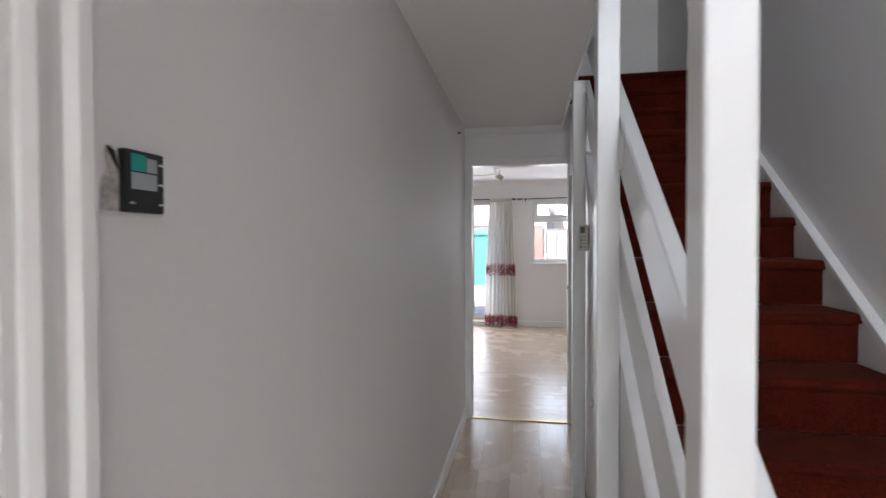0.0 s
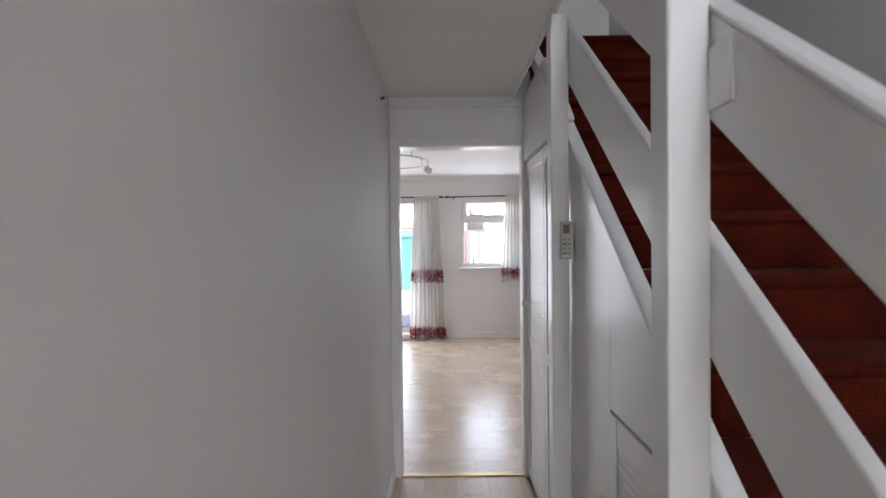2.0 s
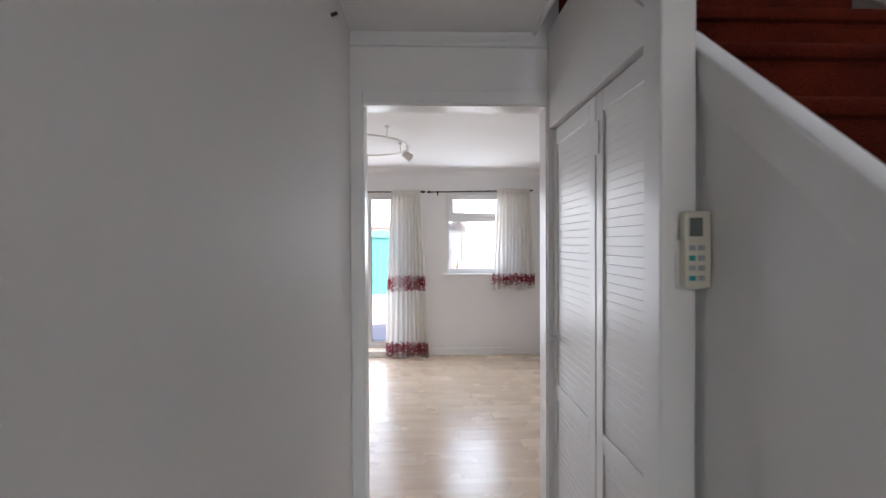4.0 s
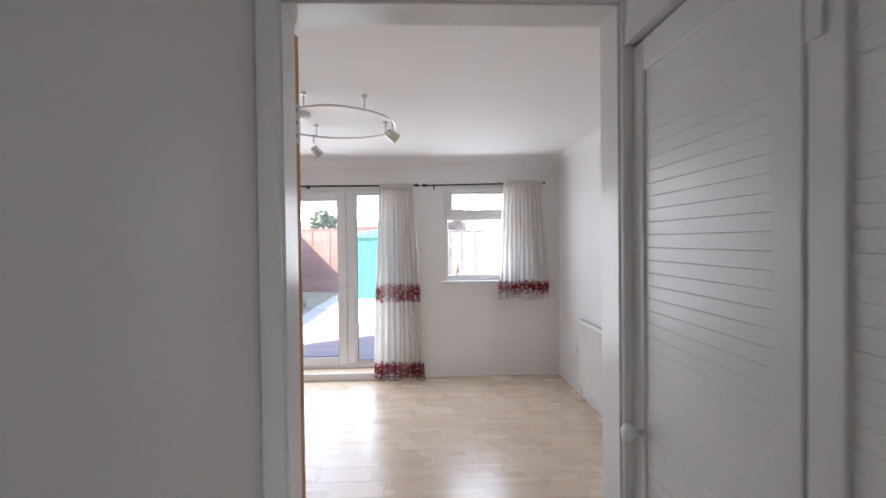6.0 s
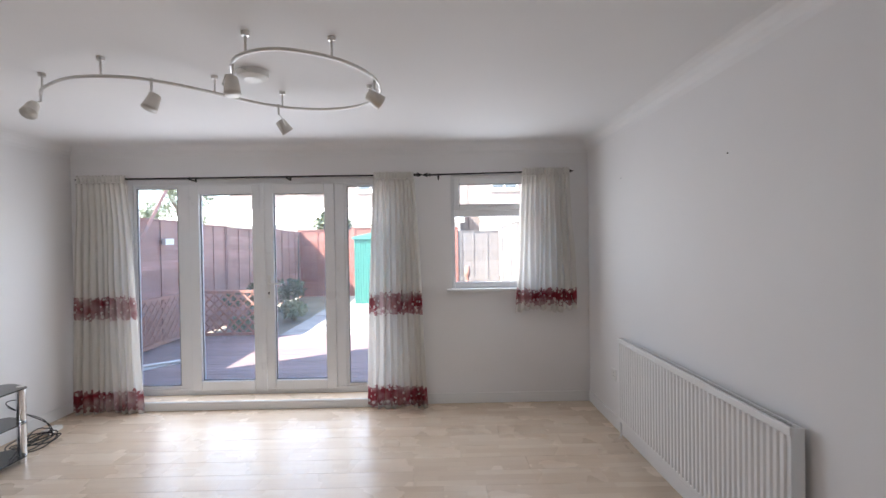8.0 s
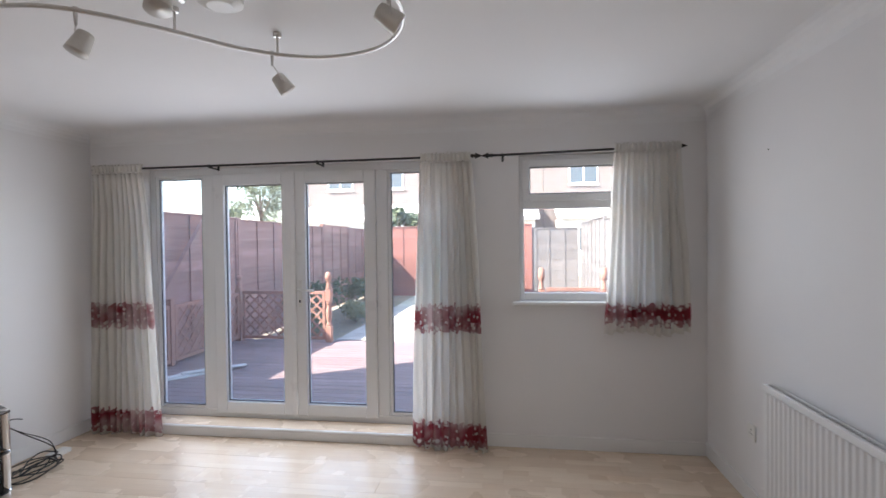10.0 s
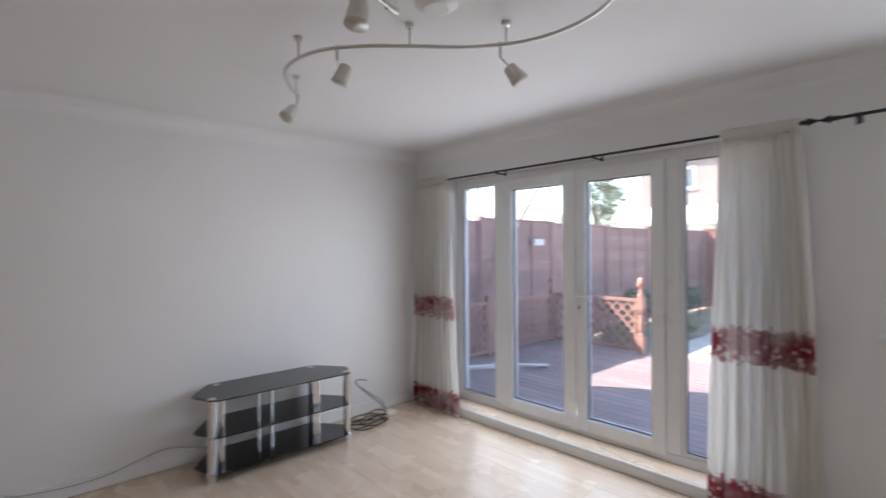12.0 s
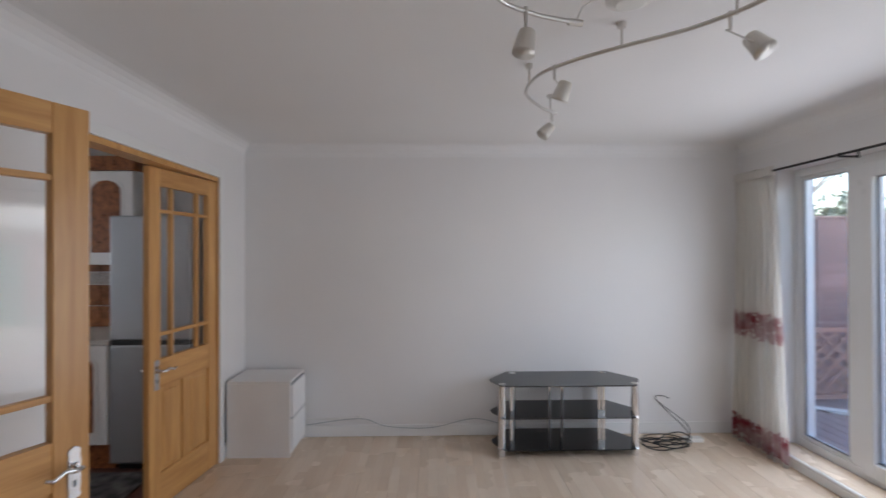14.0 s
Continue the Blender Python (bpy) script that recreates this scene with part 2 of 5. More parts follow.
def glass_mat(name, tint=(1, 1, 1), gloss=0.06, haze=0.0):
    m, n, l, b = mat(name)
    tr, gl, ms, lw = n.new("ShaderNodeBsdfTransparent"), n.new("ShaderNodeBsdfGlossy"), n.new("ShaderNodeMixShader"), n.new("ShaderNodeLayerWeight")
    pw, mr = n.new("ShaderNodeMath"), n.new("ShaderNodeMapRange")
    tr.inputs["Color"].default_value = (*tint, 1)
    gl.inputs["Roughness"].default_value = 0.01
    pw.operation, pw.inputs[1].default_value = "POWER", 4.0
    mr.inputs["To Min"].default_value, mr.inputs["To Max"].default_value = gloss * 0.5, 0.6
    lw.inputs["Blend"].default_value = 0.5
    l.new(lw.outputs["Facing"], pw.inputs[0])
    l.new(pw.outputs[0], mr.inputs["Value"])
    # translucent share imitates glare that washes out the view, uneven by noise
    veil, veil_mix, spots, amount = n.new("ShaderNodeBsdfTranslucent"), n.new("ShaderNodeMixShader"), n.new("ShaderNodeTexNoise"), n.new("ShaderNodeMapRange")
    spots.inputs["Scale"].default_value, spots.inputs["Detail"].default_value = 2.5, 6
    amount.inputs["To Min"].default_value, amount.inputs["To Max"].default_value = 0.0, haze * 2
    l.new(spots.outputs["Fac"], amount.inputs["Value"])
    l.new(amount.outputs[0], veil_mix.inputs[0])
    l.new(tr.outputs[0], veil_mix.inputs[1])
    l.new(veil.outputs[0], veil_mix.inputs[2])
    l.new(mr.outputs[0], ms.inputs[0])
    l.new(veil_mix.outputs[0], ms.inputs[1])
    l.new(gl.outputs[0], ms.inputs[2])
    l.new(ms.outputs[0], n.get("Material Output").inputs["Surface"])
    return m


def brick_mat(name, c1, c2, mortar, scale=1.0):
    m, n, l, b = mat(name, 0.9)
    co, mp = n.new("ShaderNodeTexCoord"), n.new("ShaderNodeMapping")
    mp.inputs["Rotation"].default_value = (radians(-90), 0, 0)
    l.new(co.outputs["Object"], mp.inputs["Vector"])
    br = n.new("ShaderNodeTexBrick")
    br.inputs["Color1"].default_value, br.inputs["Color2"].default_value, br.inputs["Mortar"].default_value = (*c1, 1), (*c2, 1), (*mortar, 1)
    br.inputs["Scale"].default_value, br.inputs["Mortar Size"].default_value = scale, 0.008
    br.inputs["Brick Width"].default_value, br.inputs["Row Height"].default_value = 0.225, 0.075
    l.new(mp.outputs["Vector"], br.inputs["Vector"])
    l.new(br.outputs["Color"], b.inputs["Base Color"])
    bp = n.new("ShaderNodeBump")
    bp.inputs["Strength"].default_value = 0.4
    l.new(br.outputs["Fac"], bp.inputs["Height"])
    l.new(bp.outputs["Normal"], b.inputs["Normal"])
    return m


WALL = surface("wall_paint", (0.82, 0.803, 0.795), 0.62, vary=0.02, scale=1.3, fine=240, bump=0.06)
CEIL = surface("ceiling_paint", (0.84, 0.828, 0.822), 0.75, vary=0.02, scale=1.1, fine=200, bump=0.08)
GLOSS = surface("white_gloss_paint", (0.82, 0.812, 0.80), 0.3, vary=0.01, scale=4, fine=90, bump=0.03, rough_vary=0.03)
UPVC = surface("white_upvc", (0.84, 0.84, 0.84), 0.3, vary=0.015, scale=5, bump=0.0)
FLOOR_X, FLOOR_Y = laminate("beech_laminate", "x"), laminate("beech_laminate_hall", "y")
SUB = surface("floor_joint", (0.48, 0.37, 0.27), 0.6)
CARPET = carpet_mat("red_stair_carpet", (0.105, 0.012, 0.004), (0.022, 0.0022, 0.0012))
PINE = wood("varnished_pine", (0.66, 0.36, 0.13), (0.50, 0.24, 0.07), 0.3, "z", per_object=0.06)
PINE_X = wood("varnished_pine_rail", (0.66, 0.36, 0.13), (0.50, 0.24, 0.07), 0.3, "x", per_object=0.06)
GLASS = glass_mat("clear_glass")
# haze puts the pale glare over the outside into the glass
VEILED = glass_mat("veiled_window_glass", haze=0.05)
SMOKED = surface("smoked_black_glass", (0.012, 0.012, 0.014), 0.06, vary=0.1, bump=0.0, rough_vary=0.02)
CHROME = surface("chrome", (0.72, 0.72, 0.73), 0.16, 1.0, vary=0.03, bump=0.0)
SATIN = surface("satin_nickel", (0.62, 0.60, 0.57), 0.34, 1.0, vary=0.04, bump=0.0)
IRON = surface("black_iron", (0.035, 0.033, 0.032), 0.5, 0.6, vary=0.15)
PLASTIC = surface("white_plastic", (0.80, 0.79, 0.76), 0.35, vary=0.02, bump=0.0)
BLACK = surface("black_plastic", (0.012, 0.012, 0.012), 0.45, vary=0.1)
TEAL = surface("teal_label", (0.02, 0.36, 0.34), 0.6)
GREY_LABEL = surface("grey_paper_label", (0.42, 0.44, 0.46), 0.7)
MELAMINE = surface("white_melamine", (0.82, 0.81, 0.80), 0.38, vary=0.015, bump=0.0)
CURTAIN_LONG = curtain_mat("cream_voile_two_borders", ((0.84, 1.03), (0.03, 0.20)))
CURTAIN_SHORT = curtain_mat("cream_voile_one_border", ((0.90, 1.04),))
FRIDGE = surface("silver_fridge_steel", (0.42, 0.44, 0.47), 0.38, 0.7, vary=0.03, bump=0.0)
BURL = surface("walnut_burl_panel", (0.27, 0.09, 0.028), 0.3, vary=0.6, scale=22, fine=60, bump=0.02)
BROWN_TILE = surface("brown_glazed_tile", (0.25, 0.095, 0.04), 0.2, vary=0.5, scale=18, bump=0.02, per_object=0.2)
BORDER_TILE = surface("relief_border_tile", (0.40, 0.33, 0.29), 0.35, vary=0.4, scale=60)
KFLOOR = surface("dark_red_quarry_floor", (0.10, 0.03, 0.02), 0.45, vary=0.4, scale=9)
RUG = surface("dark_patterned_rug", (0.09, 0.085, 0.085), 0.95, vary=0.95, scale=11, fine=300, bump=0.2)
DECK = wood("purple_brown_decking", (0.34, 0.25, 0.24), (0.20, 0.14, 0.145), 0.65, "x", 0.8, 0.12)
FENCE = wood("red_cedar_fence", (0.42, 0.24, 0.21), (0.29, 0.155, 0.135), 0.8, "y", 0.7, 0.15)
FENCE_B = wood("red_cedar_fence_back", (0.36, 0.16, 0.13), (0.26, 0.105, 0.085), 0.8, "x", 0.7, 0.15)
FENCE_PALE = wood("pale_weathered_fence", (0.26, 0.24, 0.23), (0.17, 0.155, 0.15), 0.8, "y", 0.7, 0.12)
TRELLIS = wood("orange_red_trellis", (0.46, 0.25, 0.19), (0.34, 0.17, 0.12), 0.7, "z", 1.0, 0.1)
PAVING = surface("pale_concrete_paving", (0.46, 0.43, 0.39), 0.85, vary=0.2, scale=2.5, bump=0.2, per_object=0.08)
GROUND = surface("dry_garden_soil", (0.27, 0.23, 0.17), 0.95, vary=0.35, scale=1.4, bump=0.5)
GREEN_SHED = surface("green_metal_shed_paint", (0.09, 0.32, 0.27), 0.45, vary=0.1)
LEAF = surface("leaf", (0.085, 0.115, 0.06), 0.6, vary=0.5, scale=3, bump=0.0)
LEAF_PALE = surface("pale_leaf", (0.15, 0.18, 0.10), 0.6, vary=0.4, scale=3, bump=0.0)
BARK = surface("bark", (0.12, 0.085, 0.06), 0.9, vary=0.4, scale=9, bump=0.6)
HOUSE_BRICK = brick_mat("red_house_brick", (0.19, 0.145, 0.13), (0.24, 0.19, 0.172), (0.30, 0.28, 0.265))
ROOF = surface("clay_roof_tiles", (0.27, 0.16, 0.12), 0.85, vary=0.3, scale=5, bump=0.4)
RENDER_WHITE = surface("white_render", (0.74, 0.73, 0.70), 0.8, vary=0.05)
DARK_GLASS = surface("far_window_glass", (0.10, 0.12, 0.14), 0.08, bump=0.0)


# ---- building helpers ----
BASE = {}


def box(bm, x0, x1, y0, y1, z0, z1, bevel=0.0):
    m = Matrix.LocRotScale(((x0 + x1) / 2, (y0 + y1) / 2, (z0 + z1) / 2), None, (abs(x1 - x0), abs(y1 - y0), abs(z1 - z0)))
    made = bmesh.ops.create_cube(bm, size=1.0, matrix=m)["verts"]
    if bevel:
        edges = list({e for v in made for e in v.link_edges})
        bmesh.ops.bevel(bm, geom=edges, offset=bevel, segments=2, affect="EDGES", profile=0.5)
    return bm


def slab(x0, x1, y0, y1, z0, z1, bevel=0.0):
    return box(bmesh.new(), x0, x1, y0, y1, z0, z1, bevel)


def tube(bm, points, radius, sides=10, closed=False):
    """A round bar along points."""
    pts = [Vector(p) for p in points]
    rings = []
    up = Vector((0, 0, 1))
    for i, p in enumerate(pts):
        a = pts[i - 1] if (i or closed) else pts[0]
        c = pts[(i + 1) % len(pts)] if (i + 1 < len(pts) or closed) else pts[-1]
        d = (c - a).normalized()
        ref = up if abs(d.dot(up)) < 0.95 else Vector((1, 0, 0))
        u = d.cross(ref).normalized()
        v = u.cross(d)
        r = radius[i] if isinstance(radius, (list, tuple)) else radius
        rings.append([bm.verts.new(p + r * (math.cos(2 * math.pi * k / sides) * u + math.sin(2 * math.pi * k / sides) * v)) for k in range(sides)])
    n = len(rings)
    for i in range(n if closed else n - 1):
        a, c = rings[i], rings[(i + 1) % n]
        for k in range(sides):
            bm.faces.new((a[k], a[(k + 1) % sides], c[(k + 1) % sides], c[k]))
    if not closed:
        bm.faces.new(rings[0][::-1])
        bm.faces.new(rings[-1])
    return bm


def lathe(bm, profile, x, y, sides=20, z=0.0):
    """A turned shape about a vertical axis: profile of (radius, height)."""
    return tube(bm, [(x, y, z + h + i * 1e-6) for i, (r, h) in enumerate(profile)], [max(r, 0.0005) for r, h in profile], sides)


def prism(bm, outline, axis, a, b):
    """An outline of 2D points drawn out along an axis from a to b."""
    def at(p, v):
        return {"x": (v, p[0], p[1]), "y": (p[0], v, p[1]), "z": (p[0], p[1], v)}[axis]
    lo, hi = [bm.verts.new(at(p, a)) for p in outline], [bm.verts.new(at(p, b)) for p in outline]
    n = len(outline)
    bm.faces.new(lo)
    bm.faces.new(hi[::-1])
    for i in range(n):
        bm.faces.new((lo[i], hi[i], hi[(i + 1) % n], lo[(i + 1) % n]))
    bmesh.ops.recalc_face_normals(bm, faces=bm.faces)
    return bm


def mesh_of(name, bm, material, smooth=False):
    bmesh.ops.recalc_face_normals(bm, faces=bm.faces)
    me = bpy.data.meshes.new(name)
    bm.to_mesh(me)
    bm.free()
    me.materials.append(material)
    if smooth:
        me.shade_smooth()
    return me


def thing(name, at=(0, 0, 0), label="", category="", group="", kind=""):
    ob = new(name)
    ob.location = at
    BASE[ob.name] = Vector(at)
    return tagged(ob, label, category, group, kind)


def part(name, bm, material, parent, label="", smooth=False):
    o = BASE[parent.name]
    bmesh.ops.translate(bm, verts=bm.verts, vec=-o)
    ob = new(name, mesh_of(name, bm, material, smooth))
    ob.parent = parent
    BASE[ob.name] = o
    if label:
        ob["label"] = label
    return ob


def solid(name, bm, material, label="", category="", group="", kind="", smooth=False):
    ob = new(name, mesh_of(name, bm, material, smooth))
    BASE[ob.name] = Vector((0, 0, 0))
    return tagged(ob, label, category, group, kind)


def structure(name, bm, material, label):
    return solid(name, bm, material, label, name.split("_")[0], kind="structure")


def piece(name, me, parent, at, rot=(0, 0, 0)):
    ob = new(name, me)
    ob.parent = parent
    ob.location, ob.rotation_euler = Vector(at) - BASE[parent.name], rot
    return ob


# ---- plan ----
LEFT, RIGHT, NEAR, FAR, TOP = -3.07, 1.60, 4.10, 8.17, 2.37
HALL_L, HALL_TOP, STAIR = -0.24, 2.30, 0.555
DOOR_L, DOOR_R, DOOR_H = -0.185, 0.555, 2.0
KIT_L, KIT_R, KIT_H = -2.575, -1.19, 2.0
FR_L, FR_R, FR_T = -2.645, -0.165, 2.09
WIN_L, WIN_R, WIN_B, WIN_T = 0.35, 1.22, 1.045, 2.085

# ---- structure ----
bm = bmesh.new()
box(bm, LEFT - 0.12, KIT_L - 0.03, 4.0, NEAR, 0, 2.45)
box(bm, KIT_R + 0.03, DOOR_L - 0.03, 4.0, NEAR, 0, 2.45)
box(bm, DOOR_R + 0.03, RIGHT + 0.12, 4.0, NEAR, 0, 2.45)
box(bm, KIT_L - 0.03, KIT_R + 0.03, 4.0, NEAR, KIT_H + 0.03, 2.45)
box(bm, DOOR_L - 0.03, DOOR_R + 0.03, 4.0, NEAR, DOOR_H + 0.03, 2.45)
structure("wall_south", bm, WALL, "white painted wall with a doorway and double doors")
bm = bmesh.new()
box(bm, LEFT - 0.12, FR_L, FAR, 8.45, -0.3, 2.45)
box(bm, FR_R, WIN_L, FAR, 8.45, -0.3, 2.45)
box(bm, WIN_R, RIGHT + 0.12, FAR, 8.45, -0.3, 2.45)
box(bm, FR_L, FR_R, FAR, 8.45, FR_T, 2.45)
box(bm, FR_L, FR_R, 8.285, 8.45, -0.3, 0.075)
box(bm, WIN_L, WIN_R, FAR, 8.45, -0.3, WIN_B - 0.02)
box(bm, WIN_L, WIN_R, FAR, 8.45, WIN_T, 2.45)
structure("wall_north", bm, WALL, "white painted wall with french doors and a window")
structure("wall_west", slab(LEFT - 0.12, LEFT, 1.0, FAR, 0, 2.45), WALL, "plain white painted wall")
structure("wall_east", slab(RIGHT, RIGHT + 0.12, NEAR, FAR, 0, 2.45), WALL, "plain white painted wall behind the radiator")
bm = bmesh.new()
box(bm, HALL_L - 0.1, HALL_L, 0.575, 4.0, 0, HALL_TOP)
box(bm, HALL_L - 0.1, HALL_L, -2.7, -0.2, 0, HALL_TOP)
box(bm, HALL_L - 0.1, HALL_L, -0.2, 0.575, 2.03, HALL_TOP)
structure("wall_hall", bm, WALL, "white painted hall wall with small scuffs")
structure("wall_stair", slab(1.50, 1.60, -2.7, 5.3, 0, 5.0), WALL, "off-white painted wall beside the stairs")
# unseen front wall, its two openings made up for the fill lamps
bm = bmesh.new()
box(bm, HALL_L - 0.1, -0.32 + 0.02, -2.7, -2.6, 0, 5.0)
box(bm, 0.42, 0.58, -2.7, -2.6, 0, 5.0)
box(bm, -0.30, 0.42, -2.7, -2.6, 2.1, 5.0)
box(bm, 0.58, 1.5, -2.7, -2.6, 0, 3.1)
box(bm, 0.58, 1.5, -2.7, -2.6, 4.3, 5.0)
structure("wall_front", bm, WALL, "plain white wall at the front of the hall")
bm = bmesh.new()
box(bm, 0.40, 0.50, -2.6, 5.3, HALL_TOP + 0.1, 5.0)
box(bm, 0.50, 1.5, 5.2, 5.3, 2.45, 5.0)
structure("wall_landing", bm, WALL, "white painted walls of the upper landing")
# unseen wall, cut open only to admit the kitchen's fill light
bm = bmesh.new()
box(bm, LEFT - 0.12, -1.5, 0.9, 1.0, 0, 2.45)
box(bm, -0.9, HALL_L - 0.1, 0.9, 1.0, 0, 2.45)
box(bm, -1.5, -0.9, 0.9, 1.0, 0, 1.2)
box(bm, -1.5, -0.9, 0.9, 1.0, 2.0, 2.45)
structure("wall_kitchen", bm, WALL, "plain kitchen wall with an added opening for the fill lamp")
structure("ceiling", slab(LEFT - 0.12, RIGHT + 0.12, NEAR, 8.45, TOP, TOP + 0.06), CEIL, "matt white lounge ceiling")
structure("ceiling_hall", slab(HALL_L - 0.1, 0.50, -2.7, 4.0, HALL_TOP, HALL_TOP + 0.1), CEIL, "matt white hall ceiling")
structure("ceiling_kitchen", slab(LEFT - 0.12, HALL_L - 0.1, 0.9, 4.0, TOP, TOP + 0.06), CEIL, "white kitchen ceiling")
structure("ceiling_landing", slab(0.40, 1.6, -2.7, 5.3, 5.0, 5.1), CEIL, "white landing ceiling")
structure("floor_landing", slab(0.52, 1.5, 4.03, 5.2, 2.45, 2.655), CARPET, "red carpeted upper landing")
floor = structure("floor", slab(LEFT - 0.1, RIGHT + 0.1, 4.0, FAR, -0.12, -0.012), SUB, "pale beech laminate lounge floor")
floor_hall = structure("floor_hall", slab(HALL_L - 0.1, 1.6, -2.7, 4.0, -0.12, -0.012), SUB, "pale beech laminate hall floor")
structure("floor_kitchen", slab(LEFT, HALL_L - 0.1, 1.0, 4.0, -0.12, 0.0), KFLOOR, "dark red kitchen floor")


# coving: a hollow quarter round along the lounge's four walls
def cove(inner_n=5, r=0.10):
    return [(0, 0)] + [(r * (1 - math.sin(a)), -r * (1 - math.cos(a))) for a in [math.pi / 2 * i / inner_n for i in range(inner_n + 1)]]


def coving():
    bm = bmesh.new()
    pr = cove()
    for axis, a, b, ox, s in (("y", NEAR, FAR, LEFT, 1), ("y", NEAR, FAR, RIGHT, -1)):
        prism(bm, [(ox + s * (p[0] + 0.0005), TOP - 0.0005 + p[1]) for p in pr], "y", a, b)
    for oy, s in ((NEAR, 1), (FAR, -1)):
        prism(bm, [(oy + s * (p[0] + 0.0005), TOP - 0.001 + p[1]) for p in pr], "x", LEFT, RIGHT)
    return structure("trim_coving", bm, CEIL, "white plaster coving round the ceiling")


coving()

bm = bmesh.new()
for x0, x1, y0, y1 in ((LEFT, LEFT + 0.014, NEAR, FAR), (RIGHT - 0.014, RIGHT, NEAR, FAR), (LEFT + 0.014, FR_L - 0.02, FAR - 0.014, FAR), (FR_R + 0.02, RIGHT - 0.014, FAR - 0.014, FAR),
                       (LEFT + 0.014, KIT_L - 0.06, NEAR, NEAR + 0.014), (KIT_R + 0.06, DOOR_L - 0.08, NEAR, NEAR + 0.014), (DOOR_R + 0.08, RIGHT - 0.014, NEAR, NEAR + 0.014)):
    box(bm, x0, x1, y0, y1, 0.001, 0.095, 0.004)
structure("baseboard", bm, GLOSS, "white gloss skirting board")
bm = bmesh.new()
box(bm, HALL_L, HALL_L + 0.014, 0.64, 3.985, 0.001, 0.10, 0.004)
structure("baseboard_hall", bm, GLOSS, "white gloss hall skirting board")
bm = bmesh.new()
box(bm, HALL_L, 0.56, 3.978, 4.0, 2.236, 2.252, 0.003)
structure("trim_hall", bm, GLOSS, "thin white trim above the doorway")


def door_lining(name, x0, x1, h, material, arch, label):
    """Jambs, head and the flat architraves on both wall faces."""
    t = thing(name, ((x0 + x1) / 2, 4.05, 0), label, "door frame", kind="structure")
    for a, b in ((x0 - 0.03, x0), (x1, x1 + 0.03)):
        part("jamb", slab(a, b, 3.998, NEAR + 0.002, 0, h), material, t)
    part("head", slab(x0 - 0.03, x1 + 0.03, 3.998, NEAR + 0.002, h, h + 0.03), material, t)
    for y0, y1 in ((3.982, 3.998), (NEAR + 0.002, NEAR + 0.018)):
        if arch:
            part("architrave", slab(x0 - 0.055 if y0 < 4 else x0 - 0.065, x0 - 0.004, y0, y1, 0, h + 0.06, 0.004), GLOSS, t)
            part("architrave", slab(x1 + 0.004, x1 + (0.036 if y0 < 4 else 0.065), y0, y1, 0, h + 0.06, 0.004), GLOSS, t)
            part("architrave", slab(x0 - 0.003, x1 + 0.003, y0, y1, h + 0.004, h + 0.06, 0.004), GLOSS, t)
    return t


door_lining("door_frame_1", DOOR_L, DOOR_R, DOOR_H, GLOSS, True, "white painted frame of the open hall doorway")
door_lining("door_frame_2", KIT_L, KIT_R, KIT_H, PINE, False, "pine lining of the kitchen double doorway")
t = thing("trim_kitchen_architrave", ((KIT_L + KIT_R) / 2, NEAR, 0), "white painted architrave round the kitchen doorway", "trim", kind="structure")
part("architrave", slab(KIT_L - 0.075, KIT_L - 0.012, NEAR + 0.001, NEAR + 0.017, 0, KIT_H + 0.09, 0.004), GLOSS, t)
part("architrave", slab(KIT_R + 0.012, KIT_R + 0.075, NEAR + 0.001, NEAR + 0.017, 0, KIT_H + 0.09, 0.004), GLOSS, t)
part("architrave", slab(KIT_L - 0.011, KIT_R + 0.011, NEAR + 0.001, NEAR + 0.017, KIT_H + 0.03, KIT_H + 0.09, 0.004), GLOSS, t)
solid("threshold_bar", slab(DOOR_L, DOOR_R, 3.99, 4.03, 0.0005, 0.008, 0.003), surface("brass_strip", (0.55, 0.42, 0.22), 0.35, 0.9), "brass threshold strip across the hall doorway", "threshold")


# ---- windows and doors ----
def framed(t, name, x0, x1, y0, y1, z0, z1, w, material, pane=True, wb=None, pane_y=None):
    """A rectangular frame of four bars with its pane."""
    wb = wb or w
    bm = bmesh.new()
    box(bm, x0, x0 + w, y0, y1, z0, z1, 0.006)
    box(bm, x1 - w, x1, y0, y1, z0, z1, 0.006)
    box(bm, x0 + w, x1 - w, y0, y1, z0, z0 + wb, 0.006)
    box(bm, x0 + w, x1 - w, y0, y1, z1 - w, z1, 0.006)
    f = part(name, bm, material, t)
    if pane:
        y = pane_y if pane_y is not None else (y0 + y1) / 2
        p = part("pane", slab(x0 + w - 0.004, x1 - w + 0.004, y - 0.003, y + 0.003, z0 + wb - 0.004, z1 - w + 0.004), VEILED, f)
        p.visible_shadow = False
        bead = bmesh.new()
        for a in ((x0 + w, x0 + w + 0.008, z0 + wb, z1 - w), (x1 - w - 0.008, x1 - w, z0 + wb, z1 - w)):
            box(bead, a[0], a[1], y - 0.018, y - 0.004, a[2], a[3])
        for a in ((z0 + wb, z0 + wb + 0.008), (z1 - w - 0.008, z1 - w)):
            box(bead, x0 + w + 0.008, x1 - w - 0.008, y - 0.018, y - 0.004, a[0], a[1])
        part("gasket", bead, surface("grey_gasket", (0.25, 0.25, 0.26), 0.6) if "grey_gasket" not in bpy.data.materials else bpy.data.materials["grey_gasket"], f, "thin grey glazing bead")
    return f


